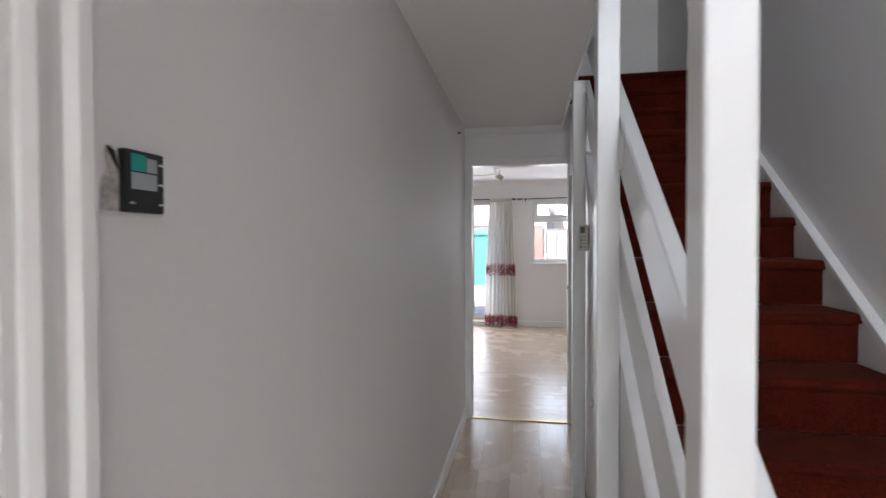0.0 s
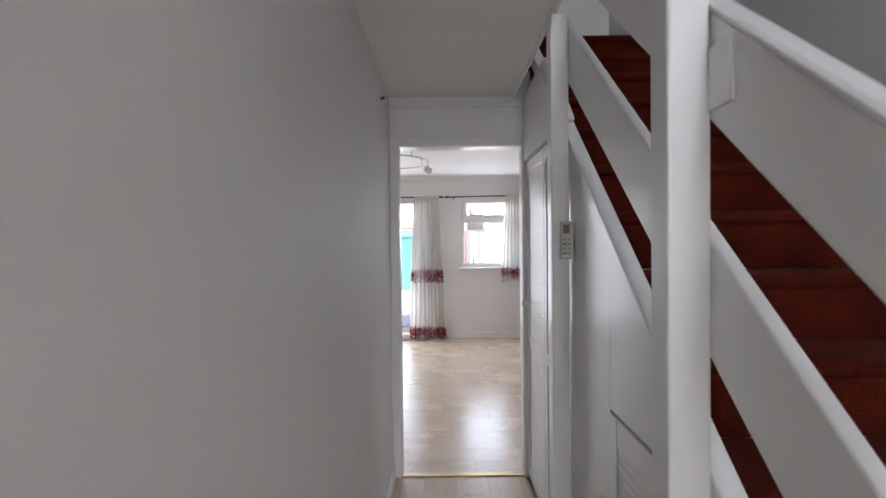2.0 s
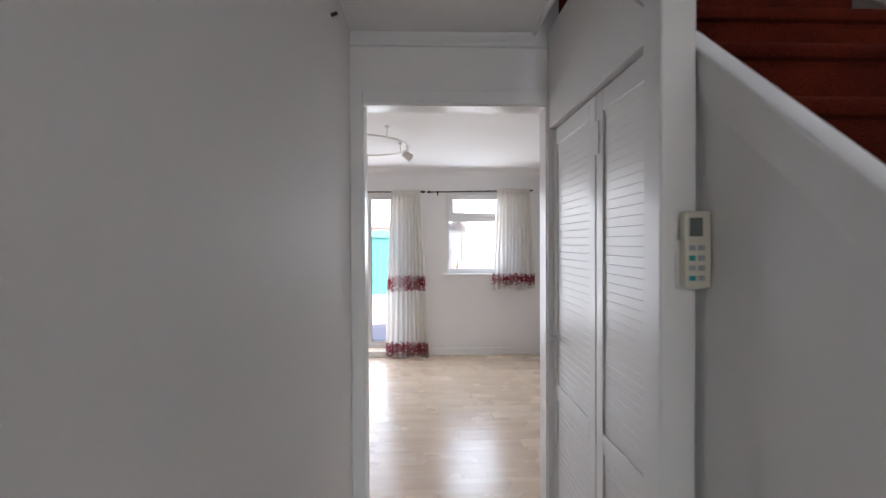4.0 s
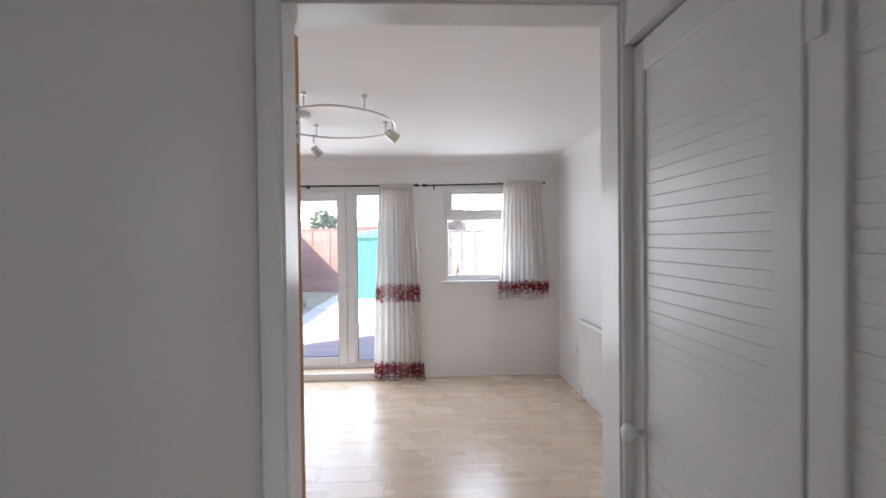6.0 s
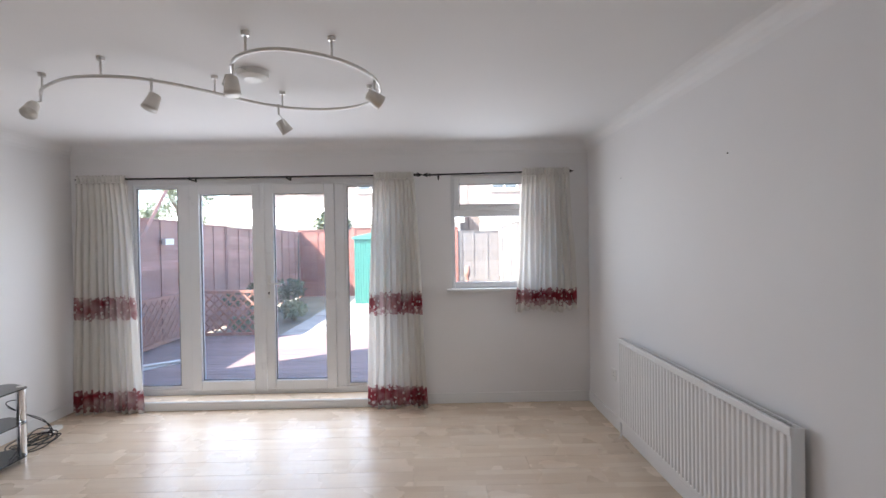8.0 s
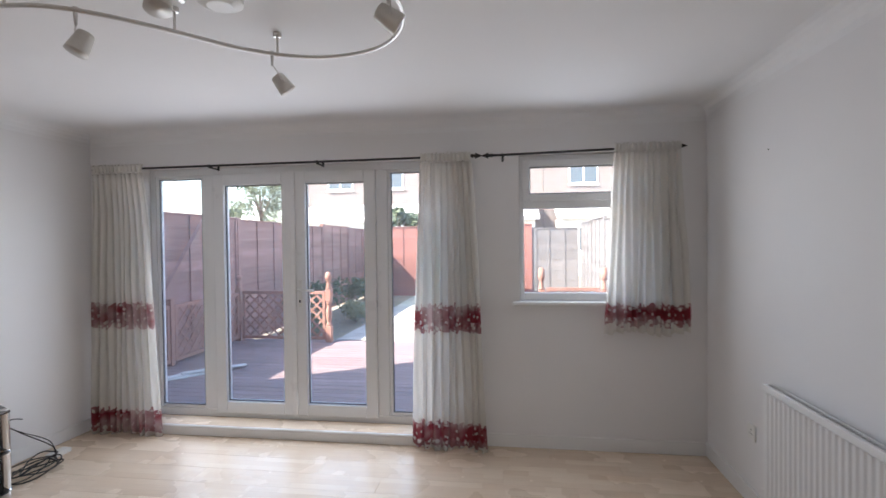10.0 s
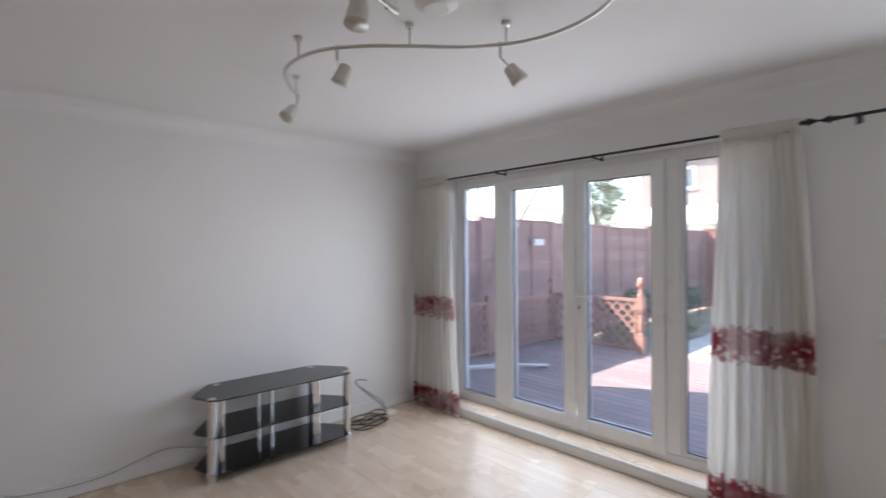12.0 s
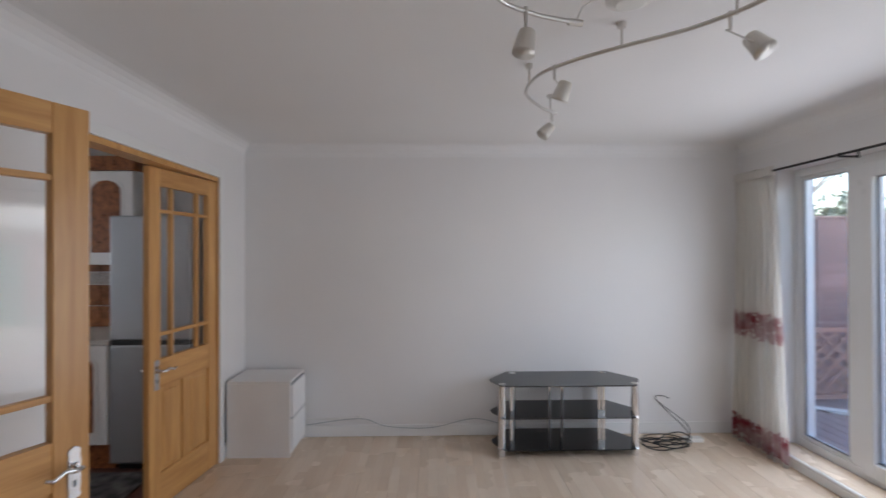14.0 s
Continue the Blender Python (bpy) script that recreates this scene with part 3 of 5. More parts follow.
def french_doors():
    t = thing("window_1", ((FR_L + FR_R) / 2, 8.33, 0.08), "white upvc french doors with side lights, closed", "french doors", kind="structure")
    y0, y1 = 8.30, 8.37
    z0, z1 = 0.078, FR_T - 0.001
    bm = bmesh.new()
    box(bm, FR_L, FR_L + 0.045, y0, y1, z0, z1, 0.005)
    box(bm, FR_R - 0.045, FR_R, y0, y1, z0, z1, 0.005)
    box(bm, FR_L + 0.045, FR_R - 0.045, y0, y1, z0, z0 + 0.06, 0.005)
    box(bm, FR_L + 0.045, FR_R - 0.045, y0, y1, z1 - 0.055, z1, 0.005)
    for x in (-2.125, -0.69):
        box(bm, x - 0.045, x + 0.045, y0, y1, z0 + 0.06, z1 - 0.055, 0.005)
    part("window_frame", bm, UPVC, t)
    for x0, x1 in ((FR_L + 0.045, -2.17), (-0.645, FR_R - 0.045)):
        framed(t, "side_light", x0, x1, y0 + 0.008, y1 - 0.01, z0 + 0.06, z1 - 0.055, 0.024, UPVC, pane_y=8.335)
    for x0, x1 in ((-2.08, -1.405), (-1.395, -0.735)):
        framed(t, "door_leaf", x0, x1, y0 - 0.018, y1 - 0.005, z0 + 0.04, z1 - 0.05, 0.092, UPVC, pane_y=8.33)
    part("astragal", slab(-1.425, -1.378, y0 - 0.034, y0 - 0.017, z0 + 0.03, z1 - 0.04, 0.008), UPVC, t)
    h = part("door_handle", slab(-1.362, -1.334, y0 - 0.03, y0 - 0.0185, 0.98, 1.19, 0.005), PLASTIC, t, "white lever handle")
    bm = tube(bmesh.new(), [(-1.348, y0 - 0.03, 1.115), (-1.348, y0 - 0.065, 1.115), (-1.33, y0 - 0.07, 1.115), (-1.22, y0 - 0.07, 1.112)], 0.009, 10)
    part("lever", bm, PLASTIC, h)
    part("keyhole", slab(-1.353, -1.343, y0 - 0.034, y0 - 0.03, 1.015, 1.035), IRON, h)
    return t


french_doors()
# low plinth with a laminated ledge and a rounded nosing below the french doors
bm = bmesh.new()
box(bm, FR_L - 0.02, FR_R + 0.02, 8.118, 8.298, 0.062, 0.082, 0.005)
ledge = solid("step_ledge", bm, FLOOR_X, "pale laminate ledge below the french doors", "step", kind="structure")
bm = bmesh.new()
box(bm, FR_L - 0.018, FR_R + 0.018, 8.125, 8.297, 0.001, 0.0615)
structure("trim_step", bm, GLOSS, "white riser below the french door ledge")
bm = bmesh.new()
tube(bm, [(FR_L - 0.03, 8.108, 0.068), (FR_R + 0.03, 8.108, 0.068)], 0.014, 12)
box(bm, FR_L - 0.03, FR_R + 0.03, 8.098, 8.118, 0.001, 0.058, 0.004)
structure("trim_nosing", bm, GLOSS, "white rounded nosing of the ledge")


def casement():
    t = thing("window_2", ((WIN_L + WIN_R) / 2, 8.24, WIN_B), "white upvc window with an opening top light", "window", kind="structure")
    y0, y1 = 8.215, 8.28
    bm = bmesh.new()
    box(bm, WIN_L + 0.001, WIN_L + 0.034, y0, y1, WIN_B, WIN_T - 0.001, 0.005)
    box(bm, WIN_R - 0.034, WIN_R - 0.001, y0, y1, WIN_B, WIN_T - 0.001, 0.005)
    box(bm, WIN_L + 0.034, WIN_R - 0.034, y0, y1, WIN_B, WIN_B + 0.055, 0.005)
    box(bm, WIN_L + 0.034, WIN_R - 0.034, y0, y1, WIN_T - 0.045, WIN_T - 0.001, 0.005)
    box(bm, WIN_L + 0.034, WIN_R - 0.034, y0, y1, 1.705, 1.765, 0.005)
    part("window_frame", bm, UPVC, t)
    p = part("pane", slab(WIN_L + 0.031, WIN_R - 0.031, 8.245, 8.251, WIN_B + 0.052, 1.708), VEILED, t)
    p.visible_shadow = False
    top = framed(t, "top_light", WIN_L + 0.022, WIN_R - 0.022, y0 - 0.016, y1 - 0.012, 1.757, WIN_T - 0.03, 0.052, UPVC, pane_y=8.24)
    part("handle", tube(bmesh.new(), [(0.70, y0 - 0.017, 1.79), (0.70, y0 - 0.04, 1.795), (0.80, y0 - 0.044, 1.80)], 0.008, 8), PLASTIC, top, "small white window handle")
    bm = bmesh.new()
    box(bm, WIN_L - 0.05, WIN_R + 0.05, FAR - 0.035, FAR - 0.001, WIN_B - 0.026, WIN_B, 0.006)
    box(bm, WIN_L + 0.001, WIN_R - 0.001, FAR, 8.214, WIN_B - 0.0195, WIN_B, 0.0)
    part("window_sill", bm, GLOSS, t, "white painted window board")
    return t


casement()

# front opening made up to let the hall's fill light in
t = thing("window_front", (0.06, -2.65, 0.0), "added glazed front opening for the hall's fill lamp, unseen", "window", kind="structure")
framed(t, "window_frame", -0.30, 0.42, -2.68, -2.62, 0.0, 2.1, 0.1, UPVC)
# unseen upper window made up to let the stairwell's fill light in
t = thing("window_landing", (1.04, -2.65, 3.1), "added landing window for the stairwell's fill lamp, unseen", "window", kind="structure")
framed(t, "window_frame", 0.58, 1.5, -2.68, -2.62, 3.1, 4.3, 0.06, UPVC)


# made-up window in front of the kitchen fill lamp
t = thing("window_kitchen", (-1.2, 0.95, 1.2), "added kitchen window for the fill lamp, unseen", "window", kind="structure")
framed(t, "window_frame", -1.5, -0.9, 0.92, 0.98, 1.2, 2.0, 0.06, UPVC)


def panel_door(name, w, h, th, material, rail_material, label, columns=3, s=0.098, drop=0.0):
    """A door leaf from x = 0 to w, hinged at the origin, with its face towards -y."""
    t = thing(name, (0, 0, 0), label, "door")
    bars = [("stile", 0, s, 0, h), ("stile", w - s, w, 0, h)]
    rails = [(0, 0.2), (0.70, 0.865), (h - 0.105, h)]
    for n_, a, b, c, d in bars:
        part(n_, slab(a, b, 0, th, c, d, 0.004), material, t)
    for c, d in rails:
        part("rail", slab(s, w - s, 0.001, th - 0.001, c, d, 0.003), rail_material, t)
    mid = w / 2
    part("mullion", slab(mid - 0.035, mid + 0.035, 0.002, th - 0.002, 0.2, 0.70, 0.003), material, t)
    for a, b in ((s, mid - 0.035), (mid + 0.035, w - s)):
        bm = bmesh.new()
        box(bm, a, b, 0.014, th - 0.014, 0.2, 0.70)
        box(bm, a + 0.03, b - 0.03, 0.008, th - 0.008, 0.23, 0.67, 0.006)
        part("panel", bm, material, t)
    z0, z1 = 0.865, h - 0.105
    xs = [s, s + 0.115, w - s - 0.115, w - s] if columns == 3 else [s, w / 2, w - s]
    zs = [z0, z0 + 0.145, z1 - 0.145, z1]
    for x in xs[1:-1]:
        part("glazing_bar", slab(x - 0.011, x + 0.011, 0.004, th - 0.004, z0, z1, 0.004), material, t)
    for i in range(len(xs) - 1):
        a, b = xs[i] + (0.011 if i else 0), xs[i + 1] - (0.011 if i < len(xs) - 2 else 0)
        for z in zs[1:3]:
            part("glazing_bar", slab(a, b, 0.004, th - 0.004, z - 0.011, z + 0.011, 0.004), rail_material, t)
        for j in range(3):
            part("pane", slab(xs[i] + 0.009, xs[i + 1] - 0.009, th / 2 - 0.002, th / 2 + 0.002, zs[j] + 0.009, zs[j + 1] - 0.009), GLASS, t)
    for side, y in ((-1, 0.0), (1, th)):
        cx, cz = w - 0.054, 0.80 - drop
        prof = [(-0.016, -0.085), (0.016, -0.085), (0.022, -0.075), (0.018, -0.06), (0.021, -0.04), (0.021, 0.04), (0.018, 0.06), (0.022, 0.075), (0.016, 0.085), (0.0, 0.094), (-0.016, 0.085), (-0.022, 0.075), (-0.018, 0.06), (-0.021, 0.04), (-0.021, -0.04), (-0.018, -0.06), (-0.022, -0.075)]
        bm = prism(bmesh.new(), [(cx + u, cz + v) for u, v in prof], "y", min(y, y + side * 0.008), max(y, y + side * 0.008))
        bmesh.ops.bevel(bm, geom=list(bm.edges), offset=0.0015, segments=1, affect="EDGES")
        pl = part("handle_plate", bm, CHROME, t, "chrome shaped lever handle")
        part("collar", tube(bmesh.new(), [(cx, y + side * 0.008, cz + 0.025), (cx, y + side * 0.018, cz + 0.025)], [0.015, 0.012], 14), CHROME, pl)
        part("lever", tube(bmesh.new(), [(cx, y + side * 0.008, cz + 0.025), (cx, y + side * 0.045, cz + 0.025), (cx - 0.02, y + side * 0.052, cz + 0.026), (cx - 0.055, y + side * 0.05, cz + 0.034), (cx - 0.09, y + side * 0.05, cz + 0.018), (cx - 0.112, y + side * 0.05, cz + 0.028)], [0.009, 0.009, 0.009, 0.008, 0.008, 0.006], 10), CHROME, pl, smooth=True)
        part("keyhole", slab(cx - 0.004, cx + 0.004, min(y, y + side * 0.0095), max(y, y + side * 0.0095), cz - 0.045, cz - 0.022, 0.0005), IRON, pl)
    for z in (0.22, 1.72):
        hg = part("hinge", slab(-0.0025, 0.0, 0.004, th - 0.004, z, z + 0.1), SATIN, t, "steel butt hinge")
        for dz in (0.018, 0.05, 0.082):
            part("screw", slab(-0.0035, -0.0024, th / 2 - 0.004, th / 2 + 0.004, z + dz - 0.004, z + dz + 0.004, 0.0), IRON, hg)
    return t


W = (KIT_R - KIT_L) / 2 - 0.006
kd1 = panel_door("glazed_pine_door", W, 1.985, 0.04, PINE, PINE_X, "varnished pine nine-pane kitchen door, slightly ajar", drop=0.02)
kd1.matrix_basis = pose(KIT_L + 0.004, 4.058, 0.008, 0, 0, -6)
# its fellow, swung wide into the kitchen
kd2 = copy_thing(kd1, pose(KIT_R - 0.002, 3.99, 0.008, 0, 0, -92))
kd2["label"] = "varnished pine nine-pane kitchen door, wide open"
hd = panel_door("pine_hall_door", 0.70, 1.99, 0.04, PINE, PINE_X, "varnished pine glazed hall door, wide open", 2, 0.118, 0.06)
hd.matrix_basis = pose(DOOR_L - 0.006, NEAR + 0.066, 0.008, 0, 0, 158)


def side_door():
    """White door and moulded frame at the start of the hall."""
    fr = thing("door_frame_3", (HALL_L, 0.13, 0), "white gloss moulded door frame in the hall", "door frame", kind="structure")
    for y0, y1 in ((0.55, 0.575), (-0.2, -0.175)):
        part("jamb", slab(HALL_L - 0.1, HALL_L + 0.002, y0, y1, 0, 2.0), GLOSS, fr)
    part("head", slab(HALL_L - 0.1, HALL_L + 0.002, -0.2, 0.575, 2.0, 2.03), GLOSS, fr)
    for y0, s in ((0.563, 1), (-0.188, -1)):
        prof = [(0, 0.003), (0, 0.012), (0.012, 0.018), (0.03, 0.014), (0.04, 0.014), (0.05, 0.024), (0.065, 0.026), (0.072, 0.02), (0.072, 0.003)]
        part("architrave", prism(bmesh.new(), [(HALL_L + d, y0 + s * a) for a, d in prof], "z", 0, 2.08), GLOSS, fr)
    part("architrave", slab(HALL_L + 0.003, HALL_L + 0.02, -0.188, 0.563, 2.01, 2.08, 0.005), GLOSS, fr)
    d = thing("white_hall_door", (HALL_L, 0.13, 0), "white painted panel door, closed", "door")
    part("leaf", slab(HALL_L - 0.06, HALL_L - 0.022, -0.173, 0.548, 0.006, 1.997, 0.003), GLOSS, d)
    for z0, z1 in ((0.2, 0.85), (1.05, 1.85)):
        for y0, y1 in ((-0.08, 0.16), (0.24, 0.48)):
            part("panel", slab(HALL_L - 0.026, HALL_L - 0.014, y0, y1, z0, z1, 0.006), GLOSS, d)


side_door()


# ---- hall: stairs ----
PITCH = 0.835


def string_top(y):
    return 1.045 + PITCH * (y - 1.925)


def nose_y(k):
    return 1.925 + (0.19 * k - 0.905) / 0.85


stairs = thing("staircase", (1.03, 1.0, 0), "closed staircase with worn red carpet and white strings", "staircase", kind="structure")
for k in range(1, 15):
    y, z = nose_y(k), 0.19 * k
    y2 = nose_y(k + 1) if k < 14 else 4.05
    r = 0.017
    prof = [(y + 0.028, z - 0.19 + 0.002), (y + 0.028, z - 0.05), (y + 0.022, z - 0.04)]
    prof += [(y + r - r * math.cos(a), z - r * 1.15 + r * 1.15 * math.sin(a)) for a in [-0.9 + 0.35 * i for i in range(8)]]
    prof += [(y + r, z), (y2 + 0.027, z), (y2 + 0.027, z - 0.19 + 0.002)]
    part("carpeted_step", prism(bmesh.new(), prof, "x", 0.61, 1.462), CARPET, stairs, smooth=False)
ys = (nose_y(1) - 0.02, 4.03)


def band(y0, y1, lo, hi, x0, x1, bev=0.003):
    """A board between two sloping lines above the string's top edge."""
    bm = prism(bmesh.new(), [(y0, string_top(y0) + lo), (y1, string_top(y1) + lo), (y1, string_top(y1) + hi), (y0, string_top(y0) + hi)], "x", x0, x1)
    bmesh.ops.bevel(bm, geom=list(bm.edges), offset=bev, segments=1, affect="EDGES")
    return bm


bm = prism(bmesh.new(), [(0.98, 0.0), (1.35, 0.0), (4.0, string_top(4.0) - 0.42), (4.0, string_top(4.0) - 0.13), (0.98, string_top(0.98) - 0.13)], "x", 1.466, 1.497)
part("wall_string", bm, GLOSS, stairs)
part("string_moulding", band(0.98, 4.0, -0.16, -0.115, 1.455, 1.498), GLOSS, stairs)
part("outer_string", band(0.935, 4.0, -0.148, -0.062, 0.558, 0.609), GLOSS, stairs)

balu = thing("stair_balustrade", (STAIR, 1.9, 0), "white boarded balustrade with square newel posts", "balustrade")
for x0, x1, y0, y1 in ((0.448, 0.512, 0.83, 0.90), (0.477, 0.5545, 1.935, 2.01), (0.487, 0.5545, 2.90, 2.975)):
    part("newel_post", slab(x0, x1, y0, y1, 0, HALL_TOP - 0.019 if x1 > 0.52 else HALL_TOP - 0.001, 0.006), GLOSS, balu)
part("rail_board", band(0.86, 3.0, 0.155, 0.367, 0.5555, 0.5865), GLOSS, balu)
part("rail_board", band(0.86, 2.99, 0.582, 0.777, 0.5555, 0.5865), GLOSS, balu)
part("handrail_cap", band(0.86, 2.99, 0.778, 0.798, 0.550, 0.598, 0.006), GLOSS, balu)
part("rail_block", slab(0.547, 0.5553, 1.865, 1.9345, 1.655, 1.765, 0.002), GLOSS, balu)

# boarding below the string
bm = prism(bmesh.new(), [(0.96, 0.0), (2.0, 0.0), (2.0, 0.93), (2.50, 0.93), (2.50, 0.0), (2.985, 0.0), (2.985, string_top(2.985) - 0.149), (0.96, string_top(0.96) - 0.149)], "x", 0.567, 0.587)
structure("wall_spandrel", bm, GLOSS, "white painted boarding below the stairs")
bm = prism(bmesh.new(), [(2.99, 1.905), (4.0, 1.905), (4.0, HALL_TOP), (3.385, HALL_TOP), (2.99, string_top(2.99) - 0.02)], "x", 0.565, 0.60)
structure("wall_cupboard_top", bm, WALL, "white painted panel above the cupboard")
structure("trim_panel_joint", slab(0.5664, 0.567, 2.499, 2.5015, 0.93, 1.33), GLOSS, "thin joint in the boarding")
structure("trim_ceiling_edge", slab(0.5005, 0.512, -2.5, 3.99, HALL_TOP - 0.018, HALL_TOP + 0.14, 0.003), GLOSS, "white trim along the stairwell's edge")


def louvre_leaf(name, w, h, label, category, zones, pitch, knob, group=""):
    """A louvred leaf in the plane x = 0 that faces -x and runs from y = 0 to w."""
    t = thing(name, (0, 0, 0), label, category, group)
    s = 0.055
    part("stile", slab(0, 0.024, 0, s, 0, h, 0.003), GLOSS, t)
    part("stile", slab(0, 0.024, w - s, w, 0, h, 0.003), GLOSS, t)
    edges = [0] + [v for z in zones for v in z] + [h]
    for a, b in zip(edges[::2], edges[1::2]):
        part("rail", slab(0.0005, 0.0235, s, w - s, a, b, 0.003), GLOSS, t)
    part("backing", slab(0.018, 0.022, s, w - s, zones[0][0], zones[-1][1]), GLOSS, t)
    bm = bmesh.new()
    box(bm, -0.0155, 0.0155, s - 0.002, w - s + 0.002, -0.0026, 0.0026, 0.0018)
    bmesh.ops.rotate(bm, verts=bm.verts, cent=(0, 0, 0), matrix=Matrix.Rotation(radians(86.5), 3, "Y"))
    me = mesh_of("louvre_slat", bm, GLOSS)
    for a, b in zones:
        n_ = int((b - a) / pitch)
        for i in range(n_):
            piece("louvre_slat", me, t, (0.009, 0, a + (i + 0.5) * (b - a) / n_))
    if knob:
        kb = lathe(bmesh.new(), [(0.008, 0), (0.008, 0.018), (0.018, 0.026), (0.02, 0.034), (0.014, 0.042), (0.0005, 0.044)], 0, 0, 14)
        bmesh.ops.rotate(kb, verts=kb.verts, cent=(0, 0, 0), matrix=Matrix.Rotation(radians(-90), 3, "Y"))
        bmesh.ops.translate(kb, verts=kb.verts, vec=(0, knob[0], knob[1]))
        part("knob", kb, GLOSS, t, "white turned knob", smooth=True)
    return t


far_leaf = louvre_leaf("louvred_cupboard_door", 0.487, 1.885, "white louvred cupboard door, closed", "cupboard door", ((0.07, 0.80), (0.86, 1.82)), 0.026, (0.44, 1.05), "cupboard doors")
far_leaf.location = (0.582, 3.502, 0.012)
near_leaf = louvre_leaf("louvred_cupboard_door", 0.487, 1.885, "white louvred cupboard door beside the stair post", "cupboard door", ((0.07, 0.80), (0.86, 1.82)), 0.026, None, "cupboard doors")
near_leaf.location = (0.582, 3.008, 0.012)
part("hinge", slab(-0.004, 0.0, 0.46, 0.486, 1.70, 1.80, 0.001), GLOSS, near_leaf, "painted flap hinge")
low = louvre_leaf("understairs_louvred_door", 0.485, 0.91, "low white louvred door below the stairs", "cupboard door", ((0.07, 0.83),), 0.028, (0.455, 0.66))
low.location = (0.562, 2.008, 0.012)
structure("trim_cupboard", slab(0.575, 0.599, 3.99, 3.999, 0, 1.905), GLOSS, "white cupboard jamb")


def remote():
    t = thing("wall_remote_control", (0.53, 2.885, 1.36), "cream air-conditioner remote in a holder on the post", "remote control")
    part("holder", slab(0.513, 0.567, 2.892, 2.8995, 1.358, 1.45, 0.002), PLASTIC, t)
    body = part("body", slab(0.516, 0.564, 2.868, 2.892, 1.362, 1.50, 0.005), surface("cream_plastic", (0.70, 0.67, 0.56), 0.4), t)
    part("screen", slab(0.523, 0.546, 2.8665, 2.8685, 1.455, 1.488), surface("lcd_grey", (0.18, 0.20, 0.18), 0.2), body, "grey display")
    for j, z in enumerate((1.43, 1.412, 1.394, 1.376)):
        part("button", slab(0.522, 0.533, 2.8655, 2.869, z, z + 0.009, 0.001), TEAL if j % 2 else GREY_LABEL, body)
        part("button", slab(0.539, 0.55, 2.8655, 2.869, z, z + 0.009, 0.001), GREY_LABEL, body)


remote()


def meter_box():
    t = thing("open_wall_switch_box", (HALL_L, 0.715, 1.49), "black open electrical box with teal label, in broken plaster", "electrical box")
    x = HALL_L
    part("back_box", slab(x + 0.0005, x + 0.012, 0.682, 0.743, 1.455, 1.53, 0.002), BLACK, t)
    part("label_teal", slab(x + 0.0122, x + 0.0132, 0.69, 0.712, 1.505, 1.525), TEAL, t, "teal sticker")
    part("label_grey", slab(x + 0.0122, x + 0.0130, 0.69, 0.73, 1.483, 1.503), GREY_LABEL, t, "grey paper sticker")
    part("label_pale", slab(x + 0.0122, x + 0.0130, 0.714, 0.73, 1.505, 1.522), GREY_LABEL, t)
    for y, z in ((0.736, 1.515), (0.736, 1.465), (0.69, 1.465), (0.736, 1.49)):
        part("screw", lathe(bmesh.new(), [(0.003, 0), (0.003, 0.002), (0.0005, 0.003)], x + 0.013, y, 8, z), SATIN, t)
    bm = bmesh.new()
    rnd = random.Random(4)
    pts = [(0.662 + rnd.uniform(-.006, .004), 1.455), (0.682, 1.452), (0.682, 1.515), (0.672, 1.532), (0.664, 1.525), (0.668, 1.505), (0.66, 1.49)]
    prism(bm, pts, "x", x + 0.0005, x + 0.003)
    part("broken_plaster", bm, surface("raw_plaster", (0.5, 0.46, 0.43), 0.95, vary=0.3, scale=60, bump=0.6), t, "chipped plaster edge")
    part("plaster_chip", prism(bmesh.new(), [(0.664, 1.53), (0.675, 1.512), (0.68, 1.505), (0.676, 1.525)], "x", x + 0.003, x + 0.0045), IRON, t)
    for y0, z0, y1, z1 in ((0.657, 1.452, 0.70, 1.4555), (0.70, 1.4525, 0.748, 1.4545)):
        part("plaster_lip", slab(x + 0.0005, x + 0.005, y0, y1, z0, z1, 0.001), WALL, t)


meter_box()
t = solid("wall_nail", tube(bmesh.new(), [(HALL_L, 3.60, 2.175), (HALL_L + 0.02, 3.595, 2.18)], 0.006, 8), IRON, "small dark nail in the hall wall", "nail")


